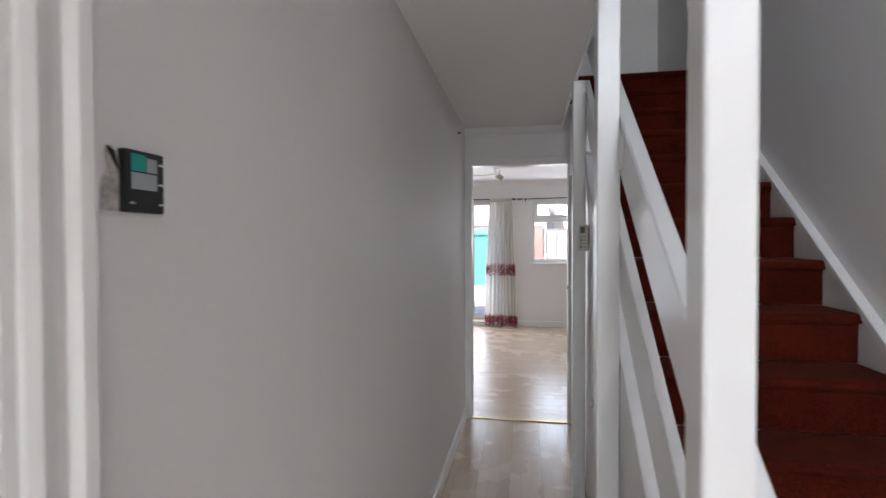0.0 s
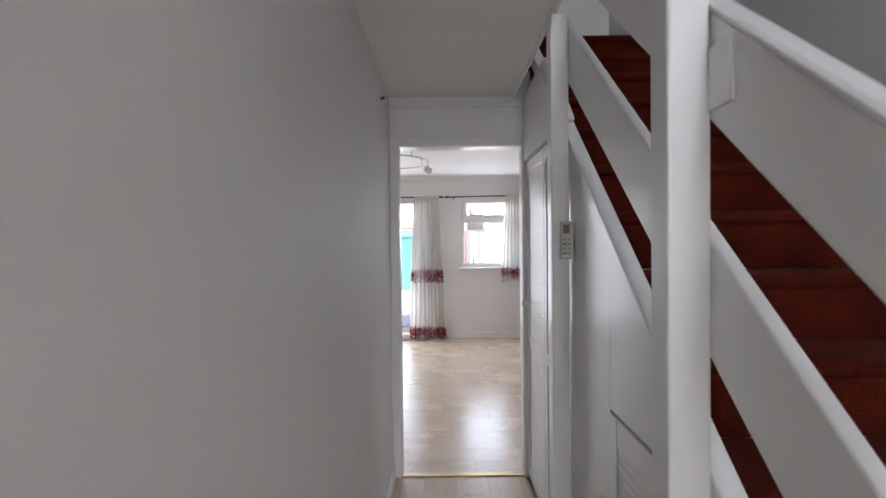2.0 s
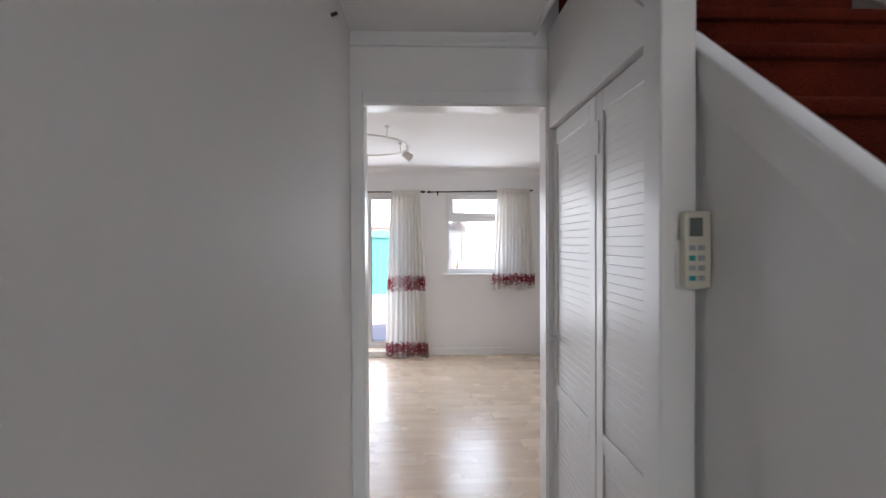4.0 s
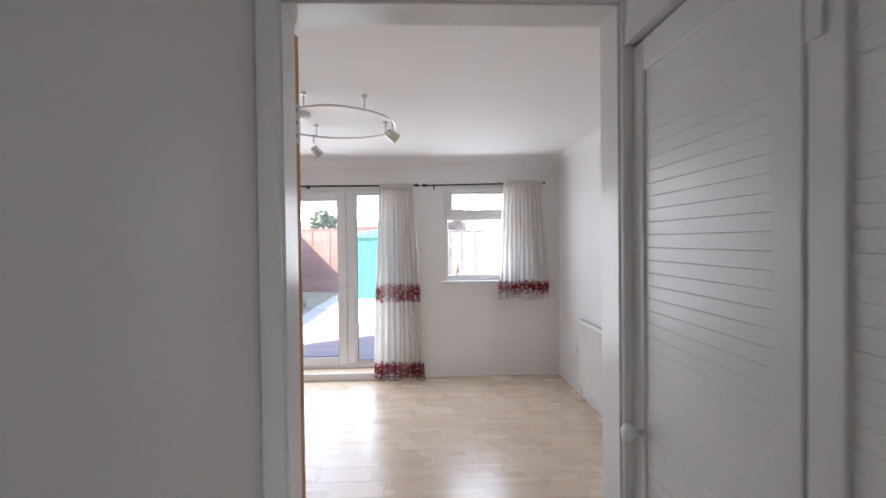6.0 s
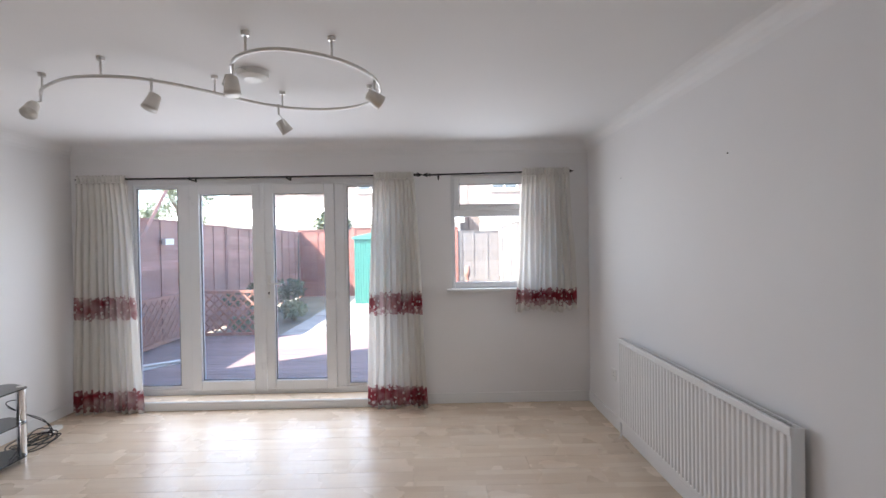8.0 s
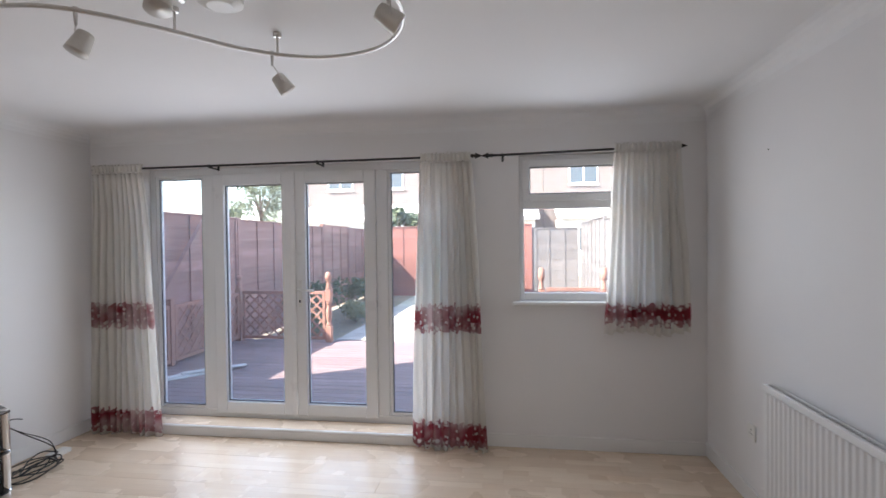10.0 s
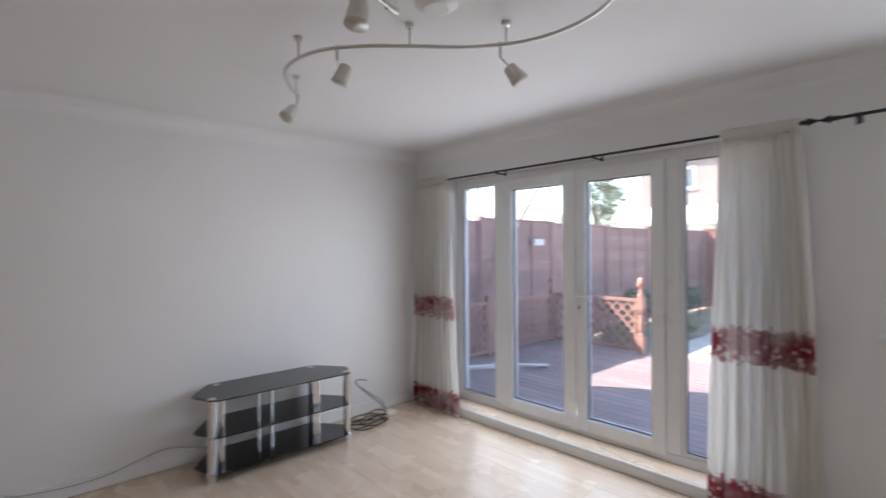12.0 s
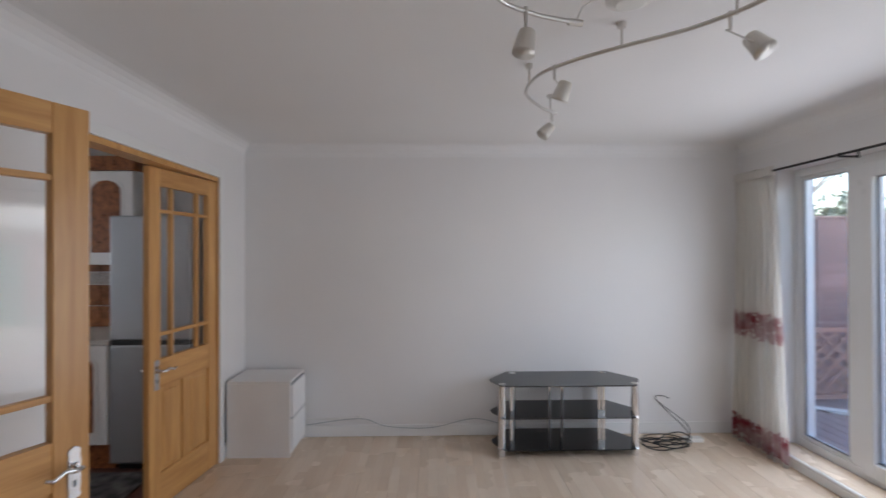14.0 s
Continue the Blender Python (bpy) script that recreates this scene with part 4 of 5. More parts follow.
# ---- lounge ----
def curtain(name, top, bottom, z1, z0, y, folds, seed, material, label):
    """Pleated cloth that widens from its gathered heading to the hem."""
    t = thing(name, ((top[0] + top[1]) / 2, y, z0), label, "curtain", "cream voile curtains")
    rnd = random.Random(seed)
    nu, nv = folds * 10, 36
    ph = [rnd.uniform(-0.5, 0.5) for _ in range(folds + 2)]
    am = [rnd.uniform(0.65, 1.25) for _ in range(folds + 2)]

    def at(u, v):
        zz = z1 + (z0 - z1) * v
        e = v ** 0.8
        wx = top[0] + (bottom[0] - top[0]) * e
        wy = top[1] + (bottom[1] - top[1]) * e
        f = u * folds + 0.22 * math.sin(5.3 * u + seed) + 0.10 * math.sin(2.5 * v + 9 * u)
        i = max(0, int(f))
        amp = (0.010 + 0.011 * min(1, v * 2.2)) * am[min(i, folds)]
        wave = math.sin(2 * math.pi * f + 0.6 * ph[min(i, folds)] * v) + 0.25 * math.sin(4.6 * math.pi * f + 3 * v + seed)
        sway = 0.010 * math.sin(3.1 * u * 6 + 5 * v + seed) * v
        x = wx + (wy - wx) * u + 0.3 * amp * math.sin(4 * math.pi * f + seed) + sway
        hem = 0.007 * math.sin(2 * math.pi * f) * (v > 0.97)
        lean = -0.026 * max(0.0, 1 - 6 * v)
        return (x, y + lean + amp * wave + 0.014 * noise.noise((u * 6, v * 4, seed)), zz + hem + 0.016 * v * math.sin(9 * u + seed))
    bm = bmesh.new()
    g = [[bm.verts.new(at(i / nu, 0.018 + 0.982 * j / nv)) for i in range(nu + 1)] for j in range(nv + 1)]
    for j in range(nv):
        for i in range(nu):
            bm.faces.new((g[j][i], g[j][i + 1], g[j + 1][i + 1], g[j + 1][i]))
    ob = new("cloth", mesh_of("cloth", bm, material, True))
    ob.parent = t
    ob.matrix_parent_inverse = Matrix.Translation(-BASE[t.name])
    so = ob.modifiers.new("thickness", "SOLIDIFY")
    so.thickness = 0.0025
    bm = bmesh.new()
    nu2 = folds * 16
    # pinched pleats: a frill above a gathered line
    levels = ((0.026, 0.015), (0.012, 0.013), (-0.004, 0.010), (-0.02, 0.009), (-0.036, 0.010))
    zs = [z1 + lv[0] for lv in levels]
    g = []
    for j, (dz, k) in enumerate(levels):
        row = []
        for i in range(nu2 + 1):
            u = i / nu2
            f = u * folds * 1.5
            tip = 0.012 * noise.noise((u * 23, j * 0.3, seed)) + (0.006 * math.sin(2 * math.pi * f) if j == 0 else 0)
            row.append(bm.verts.new((top[0] + (top[1] - top[0]) * u + 0.006 * math.sin(2 * f * math.pi + 1 + 0.4 * j), y - 0.026 + k * math.sin(2 * math.pi * f + 0.5 * math.sin(7 * u + seed)), z1 + dz + tip)))
        g.append(row)
    for j in range(len(zs) - 1):
        for i in range(nu2):
            bm.faces.new((g[j][i], g[j][i + 1], g[j + 1][i + 1], g[j + 1][i]))
    h = new("pleated_heading", mesh_of("pleated_heading", bm, material, True))
    h.parent = t
    h.matrix_parent_inverse = Matrix.Translation(-BASE[t.name])
    so = h.modifiers.new("thickness", "SOLIDIFY")
    so.thickness = 0.004
    return t


PY, PZ = 8.06, 2.07
curtain("long_curtain", (-2.93, -2.50), (-3.03, -2.40), 2.07, 0.012, PY, 9, 3, CURTAIN_LONG, "cream voile curtain with two red embroidered borders, in the corner")
curtain("long_curtain", (-0.335, 0.02), (-0.42, 0.11), 2.07, 0.012, PY, 9, 8, CURTAIN_LONG, "cream voile curtain with two red embroidered borders, between door and window")
curtain("short_curtain", (0.975, 1.39), (0.91, 1.45), 2.09, 0.85, PY, 10, 5, CURTAIN_SHORT, "short cream voile curtain with one red embroidered border")


def pole(x0, x1, z0, z1, brackets, label):
    t = thing("curtain_pole", ((x0 + x1) / 2, PY, z0), label, "curtain pole", "black curtain poles")
    part("rod", tube(bmesh.new(), [(x0, PY, z0), (x1, PY, z1)], 0.008, 10), IRON, t)
    for x, s, z in ((x0, -1, z0), (x1, 1, z1)):
        bm = tube(bmesh.new(), [(x, PY, z), (x + s * 0.012, PY, z), (x + s * 0.014, PY, z), (x + s * 0.026, PY, z), (x + s * 0.03, PY, z), (x + s * 0.045, PY, z), (x + s * 0.08, PY, z)], [0.009, 0.016, 0.01, 0.01, 0.022, 0.014, 0.001], 10)
        part("finial", bm, IRON, t, "spear-shaped finial")
    for x in brackets:
        z = z0 + (z1 - z0) * (x - x0) / (x1 - x0)
        bm = bmesh.new()
        box(bm, x - 0.008, x + 0.008, PY - 0.006, FAR - 0.001, z - 0.018, z - 0.008, 0.002)
        box(bm, x - 0.009, x + 0.009, FAR - 0.005, FAR - 0.0005, z - 0.022, z + 0.018, 0.002)
        box(bm, x - 0.005, x + 0.005, PY - 0.013, PY - 0.008, z - (0.05 if x > 0 else 0.018), z + 0.01, 0.001)
        part("bracket", bm, IRON, t)


pole(-2.88, 0.02, 2.068, 2.072, (-2.75, -1.95, -1.10, -0.05), "black iron curtain pole above the french doors")
pole(0.17, 1.36, 2.070, 2.088, (0.238, 1.30), "black iron curtain pole above the window")


def radiator():
    y0, y1, z0, z1, x = 5.55, 7.28, 0.15, 0.755, 1.525
    t = thing("radiator", (1.56, (y0 + y1) / 2, z0), "white ribbed panel radiator on the wall", "radiator")
    n_ = 44
    prof = []
    step = (y1 - y0 - 0.04) / n_
    for i in range(n_):
        a = y0 + 0.02 + i * step
        prof += [(a, x), (a + step * 0.2, x - 0.008), (a + step * 0.65, x - 0.008), (a + step * 0.85, x)]
    bm = bmesh.new()
    lo = [bm.verts.new((p[1], p[0], z0 + 0.03)) for p in prof]
    hi = [bm.verts.new((p[1], p[0], z1 - 0.035)) for p in prof]
    for i in range(len(prof) - 1):
        bm.faces.new((lo[i], lo[i + 1], hi[i + 1], hi[i]))
    box(bm, x - 0.004, x + 0.006, y0, y1, z0, z0 + 0.03, 0.003)
    box(bm, x - 0.004, x + 0.006, y0, y1, z1 - 0.035, z1, 0.003)
    box(bm, x + 0.001, x + 0.006, y0, y1, z0 + 0.03, z1 - 0.035)
    part("front_panel", bm, GLOSS, t)
    part("side_panel", slab(x + 0.007, RIGHT - 0.02, y0, y0 + 0.004, z0 + 0.01, z1 - 0.004), GLOSS, t)
    part("side_panel", slab(x + 0.007, RIGHT - 0.02, y1 - 0.004, y1, z0 + 0.01, z1 - 0.004), GLOSS, t)
    part("back_panel", slab(RIGHT - 0.028, RIGHT - 0.021, y0 + 0.005, y1 - 0.005, z0, z1 - 0.006), GLOSS, t)
    bm = bmesh.new()
    for a, b in ((x + 0.007, x + 0.013), (RIGHT - 0.035, RIGHT - 0.029)):
        box(bm, a, b, y0 + 0.005, y1 - 0.005, z1 - 0.014, z1 - 0.002)
    for i in range(58):
        yy = y0 + 0.02 + i * (y1 - y0 - 0.04) / 57
        box(bm, x + 0.013, RIGHT - 0.035, yy - 0.002, yy + 0.002, z1 - 0.012, z1 - 0.005)
    part("top_grille", bm, GLOSS, t)
    part("valve", lathe(bmesh.new(), [(0.012, 0), (0.012, 0.03), (0.018, 0.034), (0.018, 0.07), (0.012, 0.076)], x + 0.03, y1 + 0.03, 14, 0.14), PLASTIC, t, "white radiator valve")
    part("pipe", tube(bmesh.new(), [(x + 0.03, y1 + 0.03, 0.0), (x + 0.03, y1 + 0.03, 0.15)], 0.0075, 10), GLOSS, t)
    part("pipe", tube(bmesh.new(), [(x + 0.03, y1 + 0.03, 0.17), (x + 0.03, y1 - 0.02, 0.17)], 0.0075, 10), GLOSS, t)
    part("pipe", tube(bmesh.new(), [(x + 0.03, y0 - 0.03, 0.0), (x + 0.03, y0 - 0.03, 0.17), (x + 0.03, y0 + 0.01, 0.17)], 0.0075, 10), GLOSS, t)
    for y in (y0 + 0.3, y1 - 0.3):
        part("wall_bracket", slab(RIGHT - 0.0205, RIGHT - 0.0005, y - 0.02, y + 0.02, z0 + 0.05, z1 - 0.05), GLOSS, t)


radiator()


def socket(x, y, z, label):
    t = thing("wall_socket", (x, y, z), label, "socket")
    part("face_plate", slab(x - 0.009, x - 0.0005, y - 0.043, y + 0.043, z - 0.043, z + 0.043, 0.003), PLASTIC, t)
    for dy, dz in ((0, 0.012), (-0.011, -0.01), (0.011, -0.01)):
        part("pin_hole", slab(x - 0.0095, x - 0.0085, y + dy - 0.003, y + dy + 0.003, z + dz - 0.004, z + dz + 0.004), BLACK, t)


socket(RIGHT, 7.55, 0.41, "white single wall socket beside the radiator")

for y, z in ((7.38, 1.93), (6.05, 1.87)):
    solid("wall_plug_hole", slab(RIGHT - 0.001, RIGHT + 0.0, y - 0.004, y + 0.004, z - 0.004, z + 0.004), IRON, "small drilled hole in the wall", "hole", "holes in the lounge wall")


def spot_light(t, p, head, aim):
    """A lamp head on a short stem that hangs from the rail at p."""
    p, aim = Vector(p), Vector(aim).normalized()
    st = part("stem", tube(bmesh.new(), [p + Vector((0, 0, 0.012)), p - Vector((0, 0, 0.05))], [0.008, 0.005], 10), SATIN, t)
    j = Vector(head)
    side = aim.cross(Vector((0, 0, 1))).normalized()
    part("yoke", tube(bmesh.new(), [p - Vector((0, 0, 0.05)), p - Vector((0, 0, 0.056)) + side * 0.03, j + side * 0.04, j + side * 0.034 + aim * 0.005], 0.0028, 8), SATIN, st)
    c = j + aim * 0.0
    bm = tube(bmesh.new(), [c - aim * 0.042, c - aim * 0.038, c - aim * 0.03, c + aim * 0.034, c + aim * 0.041, c + aim * 0.0415, c + aim * 0.028], [0.014, 0.026, 0.029, 0.037, 0.038, 0.034, 0.031], 20)
    hd_ = part("lamp_head", bm, surface("frosted_nickel_shade", (0.66, 0.63, 0.58), 0.4, 0.5, vary=0.05) if "frosted_nickel_shade" not in bpy.data.materials else bpy.data.materials["frosted_nickel_shade"], t, "frosted nickel cup shade", smooth=True)
    part("bulb", tube(bmesh.new(), [c + aim * 0.024, c + aim * 0.036], [0.028, 0.024], 16), PLASTIC, hd_)


def smooth_path(pts, n_=8):
    out = []
    for i in range(len(pts) - 1):
        p0, p1, p2, p3 = (Vector(pts[max(i - 1, 0)]), Vector(pts[i]), Vector(pts[i + 1]), Vector(pts[min(i + 2, len(pts) - 1)]))
        for k in range(n_):
            s = k / n_
            out.append(0.5 * (2 * p1 + (p2 - p0) * s + (2 * p0 - 5 * p1 + 4 * p2 - p3) * s * s + (3 * p1 - p0 - 3 * p2 + p3) * s ** 3))
    return out + [Vector(pts[-1])]


def track_light():
    z = 2.28
    t = thing("ceiling_track_light", (-0.75, 6.3, TOP), "satin nickel curved track light with five spots on the ceiling", "ceiling light")
    rail = [(-1.84, 6.33), (-1.74, 6.23), (-1.51, 6.10), (-1.27, 6.10), (-1.10, 6.20), (-0.95, 6.36), (-0.79, 6.55), (-0.60, 6.67), (-0.40, 6.69), (-0.22, 6.62),
            (-0.10, 6.46), (-0.07, 6.26), (-0.11, 6.06), (-0.23, 5.89), (-0.42, 5.79), (-0.60, 5.84), (-0.70, 5.97), (-0.755, 6.12)]
    part("rail", tube(bmesh.new(), smooth_path([(x, y, z) for x, y in rail]), 0.008, 10), SATIN, t, smooth=True)
    for x, y in ((-1.80, 6.29), (-1.36, 6.085), (-0.95, 6.36), (-0.68, 6.635), (-0.155, 6.54), (-0.23, 5.89), (-0.58, 5.83)):
        m = part("ceiling_mount", tube(bmesh.new(), [(x, y, z - 0.008), (x, y, TOP - 0.02), (x, y, TOP - 0.018), (x, y, TOP - 0.0005)], [0.005, 0.005, 0.016, 0.018], 12), SATIN, t)
    part("end_cap", tube(bmesh.new(), [(-0.752, 6.10, z), (-0.765, 6.15, z)], 0.012, 10), SATIN, t)
    part("feed_cable", tube(bmesh.new(), smooth_path([(-0.755, 6.13, z + 0.01), (-0.75, 6.15, z + 0.05), (-0.74, 6.19, TOP - 0.02), (-0.73, 6.23, TOP - 0.02)]), 0.003, 8), PLASTIC, t)
    part("feed_box", tube(bmesh.new(), [(-0.725, 6.30, TOP - 0.001), (-0.725, 6.30, TOP - 0.03), (-0.725, 6.30, TOP - 0.034), (-0.725, 6.30, TOP - 0.045)], [0.078, 0.078, 0.072, 0.045], 28), PLASTIC, t, "round white canopy")
    for p, h, a in (((-1.82, 6.305, z), (-1.85, 6.28, 2.185), (0.15, -0.6, -0.7)), ((-1.165, 6.155, z), (-1.185, 6.195, 2.188), (-0.25, -0.3, -0.9)), ((-0.70, 6.625, z), (-0.70, 6.715, 2.185), (0.5, 0.3, -0.75)),
                    ((-0.082, 6.18, z), (-0.085, 6.19, 2.19), (0.8, 0.4, -0.5)), ((-0.68, 5.94, z), (-0.685, 5.94, 2.18), (0.1, -0.2, -0.95))):
        spot_light(t, p, h, a)


track_light()


def tv_stand():
    t = thing("glass_tv_stand", (-2.82, 6.62, 0), "black smoked glass three-tier TV stand with chrome legs", "TV stand")
    cy = 6.62
    for z, k in ((0.525, 1.0), (0.292, 0.985), (0.064, 0.975)):
        out = [(-2.615, -0.495), (-2.60, -0.47), (-2.60, 0.47), (-2.615, 0.495), (-2.76, 0.562), (-2.80, 0.566), (-3.02, 0.41), (-3.03, 0.39), (-3.03, -0.39), (-3.02, -0.41), (-2.80, -0.566), (-2.76, -0.562)]
        bm = prism(bmesh.new(), [(x, cy + y * k) for x, y in out], "z", z - 0.008, z)
        part("glass_shelf", bm, SMOKED, t, "smoked black glass")
    for y in (-0.49, 0.49):
        part("front_leg", lathe(bmesh.new(), [(0.024, 0.0), (0.027, 0.004), (0.027, 0.053), (0.031, 0.056), (0.027, 0.063), (0.027, 0.275), (0.031, 0.278), (0.027, 0.294), (0.027, 0.516)], -2.655, cy + y * 1.0, 20), CHROME, t, "round chrome leg", smooth=False)
        part("cap", lathe(bmesh.new(), [(0.026, 0), (0.024, 0.003), (0.0005, 0.004)], -2.655, cy + y, 18, 0.5252), SATIN, t)
    for y in (-0.36, 0.36):
        part("back_leg", lathe(bmesh.new(), [(0.024, 0.0), (0.024, 0.053), (0.024, 0.276), (0.024, 0.516)], -2.98, cy + y, 16), CHROME, t)
        part("cap", lathe(bmesh.new(), [(0.026, 0), (0.024, 0.003), (0.0005, 0.004)], -2.98, cy + y, 18, 0.5252), SATIN, t)
    for y in (-0.415, -0.07, 0.03, 0.24, 0.27):
        x = -2.70 if abs(y) > 0.2 else -2.96
        part("cable_post", slab(x - 0.012, x + 0.012, cy + y - 0.011, cy + y + 0.011, 0.063, 0.516, 0.003), CHROME, t)


tv_stand()


def chest():
    t = thing("white_chest_of_drawers", (-2.86, 4.36, 0), "small white two-drawer chest against the wall", "chest of drawers")
    x0, x1, y0, y1, h = -3.045, -2.665, 4.125, 4.585, 0.555
    part("side_panel", slab(x1 - 0.018, x1, y0, y1, 0, h - 0.018, 0.002), MELAMINE, t)
    part("side_panel", slab(x0, x0 + 0.018, y0, y1, 0, h - 0.018, 0.002), MELAMINE, t)
    part("top", slab(x0, x1, y0, y1, h - 0.0175, h, 0.003), MELAMINE, t)
    part("back", slab(x0 + 0.0185, x1 - 0.0185, y0, y0 + 0.006, 0.0, h - 0.019), MELAMINE, t)
    part("plinth", slab(x0 + 0.0185, x1 - 0.0185, y1 - 0.03, y1 - 0.015, 0.0, 0.05), MELAMINE, t)
    for z0, z1 in ((0.045, 0.275), (0.292, 0.522)):
        d = part("drawer", slab(x0 + 0.02, x1 - 0.02, y1 - 0.013, y1 + 0.016, z0, z1, 0.003), MELAMINE, t)
        part("grip", slab(x0 + 0.02, x1 - 0.02, y1 - 0.012, y1 + 0.006, z1 + 0.001, z1 + 0.006), GREY_LABEL, d)


chest()


def cables():
    rnd = random.Random(12)
    t = thing("cable_tangle", (-2.86, 7.45, 0), "tangle of black leads on the floor beside the stand", "cable")
    for k in range(6):
        pts = []
        r0, r1 = rnd.uniform(0.12, 0.19), rnd.uniform(0.07, 0.13)
        cx, cy = -2.82 + rnd.uniform(-0.04, 0.04), 7.43 + rnd.uniform(-0.05, 0.06)
        turn = rnd.uniform(0, 1.2)
        for i in range(30):
            a = i / 30 * 2 * math.pi
            u, v = r0 * math.cos(a), r1 * math.sin(a)
            w = 1 + 0.12 * math.sin(3 * a + k)
            pts.append((cx + w * (v * math.cos(turn) - u * math.sin(turn) * 0.4), cy + w * (u * math.cos(turn * 0.4) + v * 0.3), 0.005 + 0.006 * k + 0.012 * (1 + math.sin(2 * a + 2 * k))))
        part("lead", tube(bmesh.new(), pts, 0.0042, 7, True), BLACK if k % 3 else IRON, t, smooth=True)
    part("lead", tube(bmesh.new(), smooth_path([(-2.80, 7.55, 0.01), (-2.88, 7.62, 0.08), (-3.0, 7.5, 0.22), (-3.05, 7.44, 0.30), (-3.06, 7.5, 0.31), (-3.055, 7.56, 0.29)]), 0.0035, 7), IRON, t)
    part("lead", tube(bmesh.new(), smooth_path([(-2.84, 7.60, 0.01), (-2.95, 7.66, 0.10), (-3.04, 7.55, 0.20), (-3.06, 7.46, 0.27)]), 0.003, 7), BLACK, t)
    part("plug_block", slab(-2.93, -2.86, 7.60, 7.74, 0.0, 0.032, 0.005), PLASTIC, t, "white extension plug block")
    w = thing("wall_cable", (LEFT, 5.2, 0.1), "thin white lead clipped along the skirting", "cable")
    part("trunking", slab(LEFT + 0.0005, LEFT + 0.012, 4.60, 5.02, 0.135, 0.15, 0.002), PLASTIC, w)
    part("clip", slab(LEFT + 0.0005, LEFT + 0.02, 5.01, 5.035, 0.14, 0.175, 0.003), PLASTIC, w)
    part("lead", tube(bmesh.new(), smooth_path([(LEFT + 0.018, 4.6, 0.10), (LEFT + 0.018, 5.03, 0.148), (LEFT + 0.02, 5.25, 0.085), (LEFT + 0.02, 5.6, 0.07), (LEFT + 0.018, 5.95, 0.14), (LEFT + 0.02, 6.2, 0.09), (LEFT + 0.02, 6.4, 0.05)]), 0.003, 7), GREY_LABEL, w)


cables()


# ---- kitchen ----
def kitchen_unit(name, x, y0, y1, z0, z1, depth, doors, label):
    """A cabinet against the west wall whose doors have arched burl panels."""
    t = thing(name, (x - depth / 2, (y0 + y1) / 2, z0), label, "kitchen cabinet", "kitchen cabinets")
    part("body", slab(x - depth, x, y0, y1, z0, z1), MELAMINE, t)
    w = (y1 - y0) / doors
    for i in range(doors):
        a, b = y0 + i * w + 0.003, y0 + (i + 1) * w - 0.003
        d = part("door", slab(x + 0.001, x + 0.02, a, b, z0 + 0.003, z1 - 0.003, 0.004), MELAMINE, t, "white door with arched walnut panel")
        cy, r = (a + b) / 2, (b - a) / 2 - 0.09
        for k, (mm, dx) in enumerate(((MELAMINE, 0.026), (BURL, 0.0285))):
            rr = r + (0.022 if k == 0 else 0.0)
            zb, zt = z0 + (0.068 if k == 0 else 0.09), z1 - 0.09 - r * 0.6
            out = [(cy - rr, zb), (cy + rr, zb)] + [(cy + rr * math.cos(q), zt + rr * 0.75 * math.sin(q)) for q in [math.pi * j / 10 for j in range(11)]]
            part("moulding" if k == 0 else "panel", prism(bmesh.new(), out, "x", x + 0.02, x + dx), mm, d)
        part("knob", lathe(bmesh.new(), [(0.006, 0), (0.012, 0.006), (0.0005, 0.012)], x + 0.03, a + 0.03, 10, z0 + 0.06 if z0 > 1 else z1 - 0.08), surface("brass", (0.6, 0.43, 0.18), 0.3, 1.0) if "brass" not in bpy.data.materials else bpy.data.materials["brass"], d)
    return t


kitchen_unit("wall_cabinet", -2.77, 2.20, 3.405, 1.41, 2.11, 0.298, 3, "white wall cabinets with arched walnut panels")
kitchen_unit("base_cabinet", -2.49, 2.20, 3.40, 0.18, 0.865, 0.578, 3, "white base cabinets with arched walnut panels")
solid("kitchen_worktop", slab(LEFT + 0.002, -2.46, 2.18, 3.415, 0.866, 0.90, 0.004), surface("pale_worktop", (0.6, 0.57, 0.53), 0.35), "pale worktop on the base cabinets", "worktop")
solid("cabinet_plinth", slab(LEFT + 0.004, -2.53, 2.2, 3.41, 0.0, 0.178), BURL, "dark brown plinth below the cabinets", "plinth")
solid("cornice_strip", slab(LEFT + 0.004, -2.75, 2.2, 3.41, 2.111, 2.22, 0.004), BURL, "dark walnut cornice above the wall cabinets", "cornice")


def fridge():
    t = thing("fridge_freezer", (-2.75, 3.70, 0), "tall silver fridge-freezer beside the cabinets", "fridge freezer")
    part("body", slab(LEFT + 0.01, -2.52, 3.42, 3.97, 0.03, 1.755, 0.006), FRIDGE, t)
    part("door", slab(-2.518, -2.455, 3.422, 3.968, 0.90, 1.752, 0.012), FRIDGE, t)
    part("door", slab(-2.518, -2.455, 3.422, 3.968, 0.06, 0.865, 0.012), FRIDGE, t)
    part("handle_recess", slab(-2.516, -2.462, 3.43, 3.96, 0.866, 0.899), BLACK, t, "dark grip recess")
    part("foot", slab(-2.56, -2.52, 3.45, 3.94, 0.0, 0.03), BLACK, t)


fridge()
splash = thing("tiled_splashback", (LEFT, 3.0, 0.9), "brown glazed wall tiles with a relief border", "wall tiles", kind="structure")
bt = mesh_of("wall_tile", slab(0, 0.008, 0.0015, 0.1485, 0.0015, 0.1685, 0.002), BROWN_TILE)
bb = mesh_of("border_tile", slab(0, 0.012, 0.0015, 0.1485, 0.001, 0.099, 0.003), BORDER_TILE)
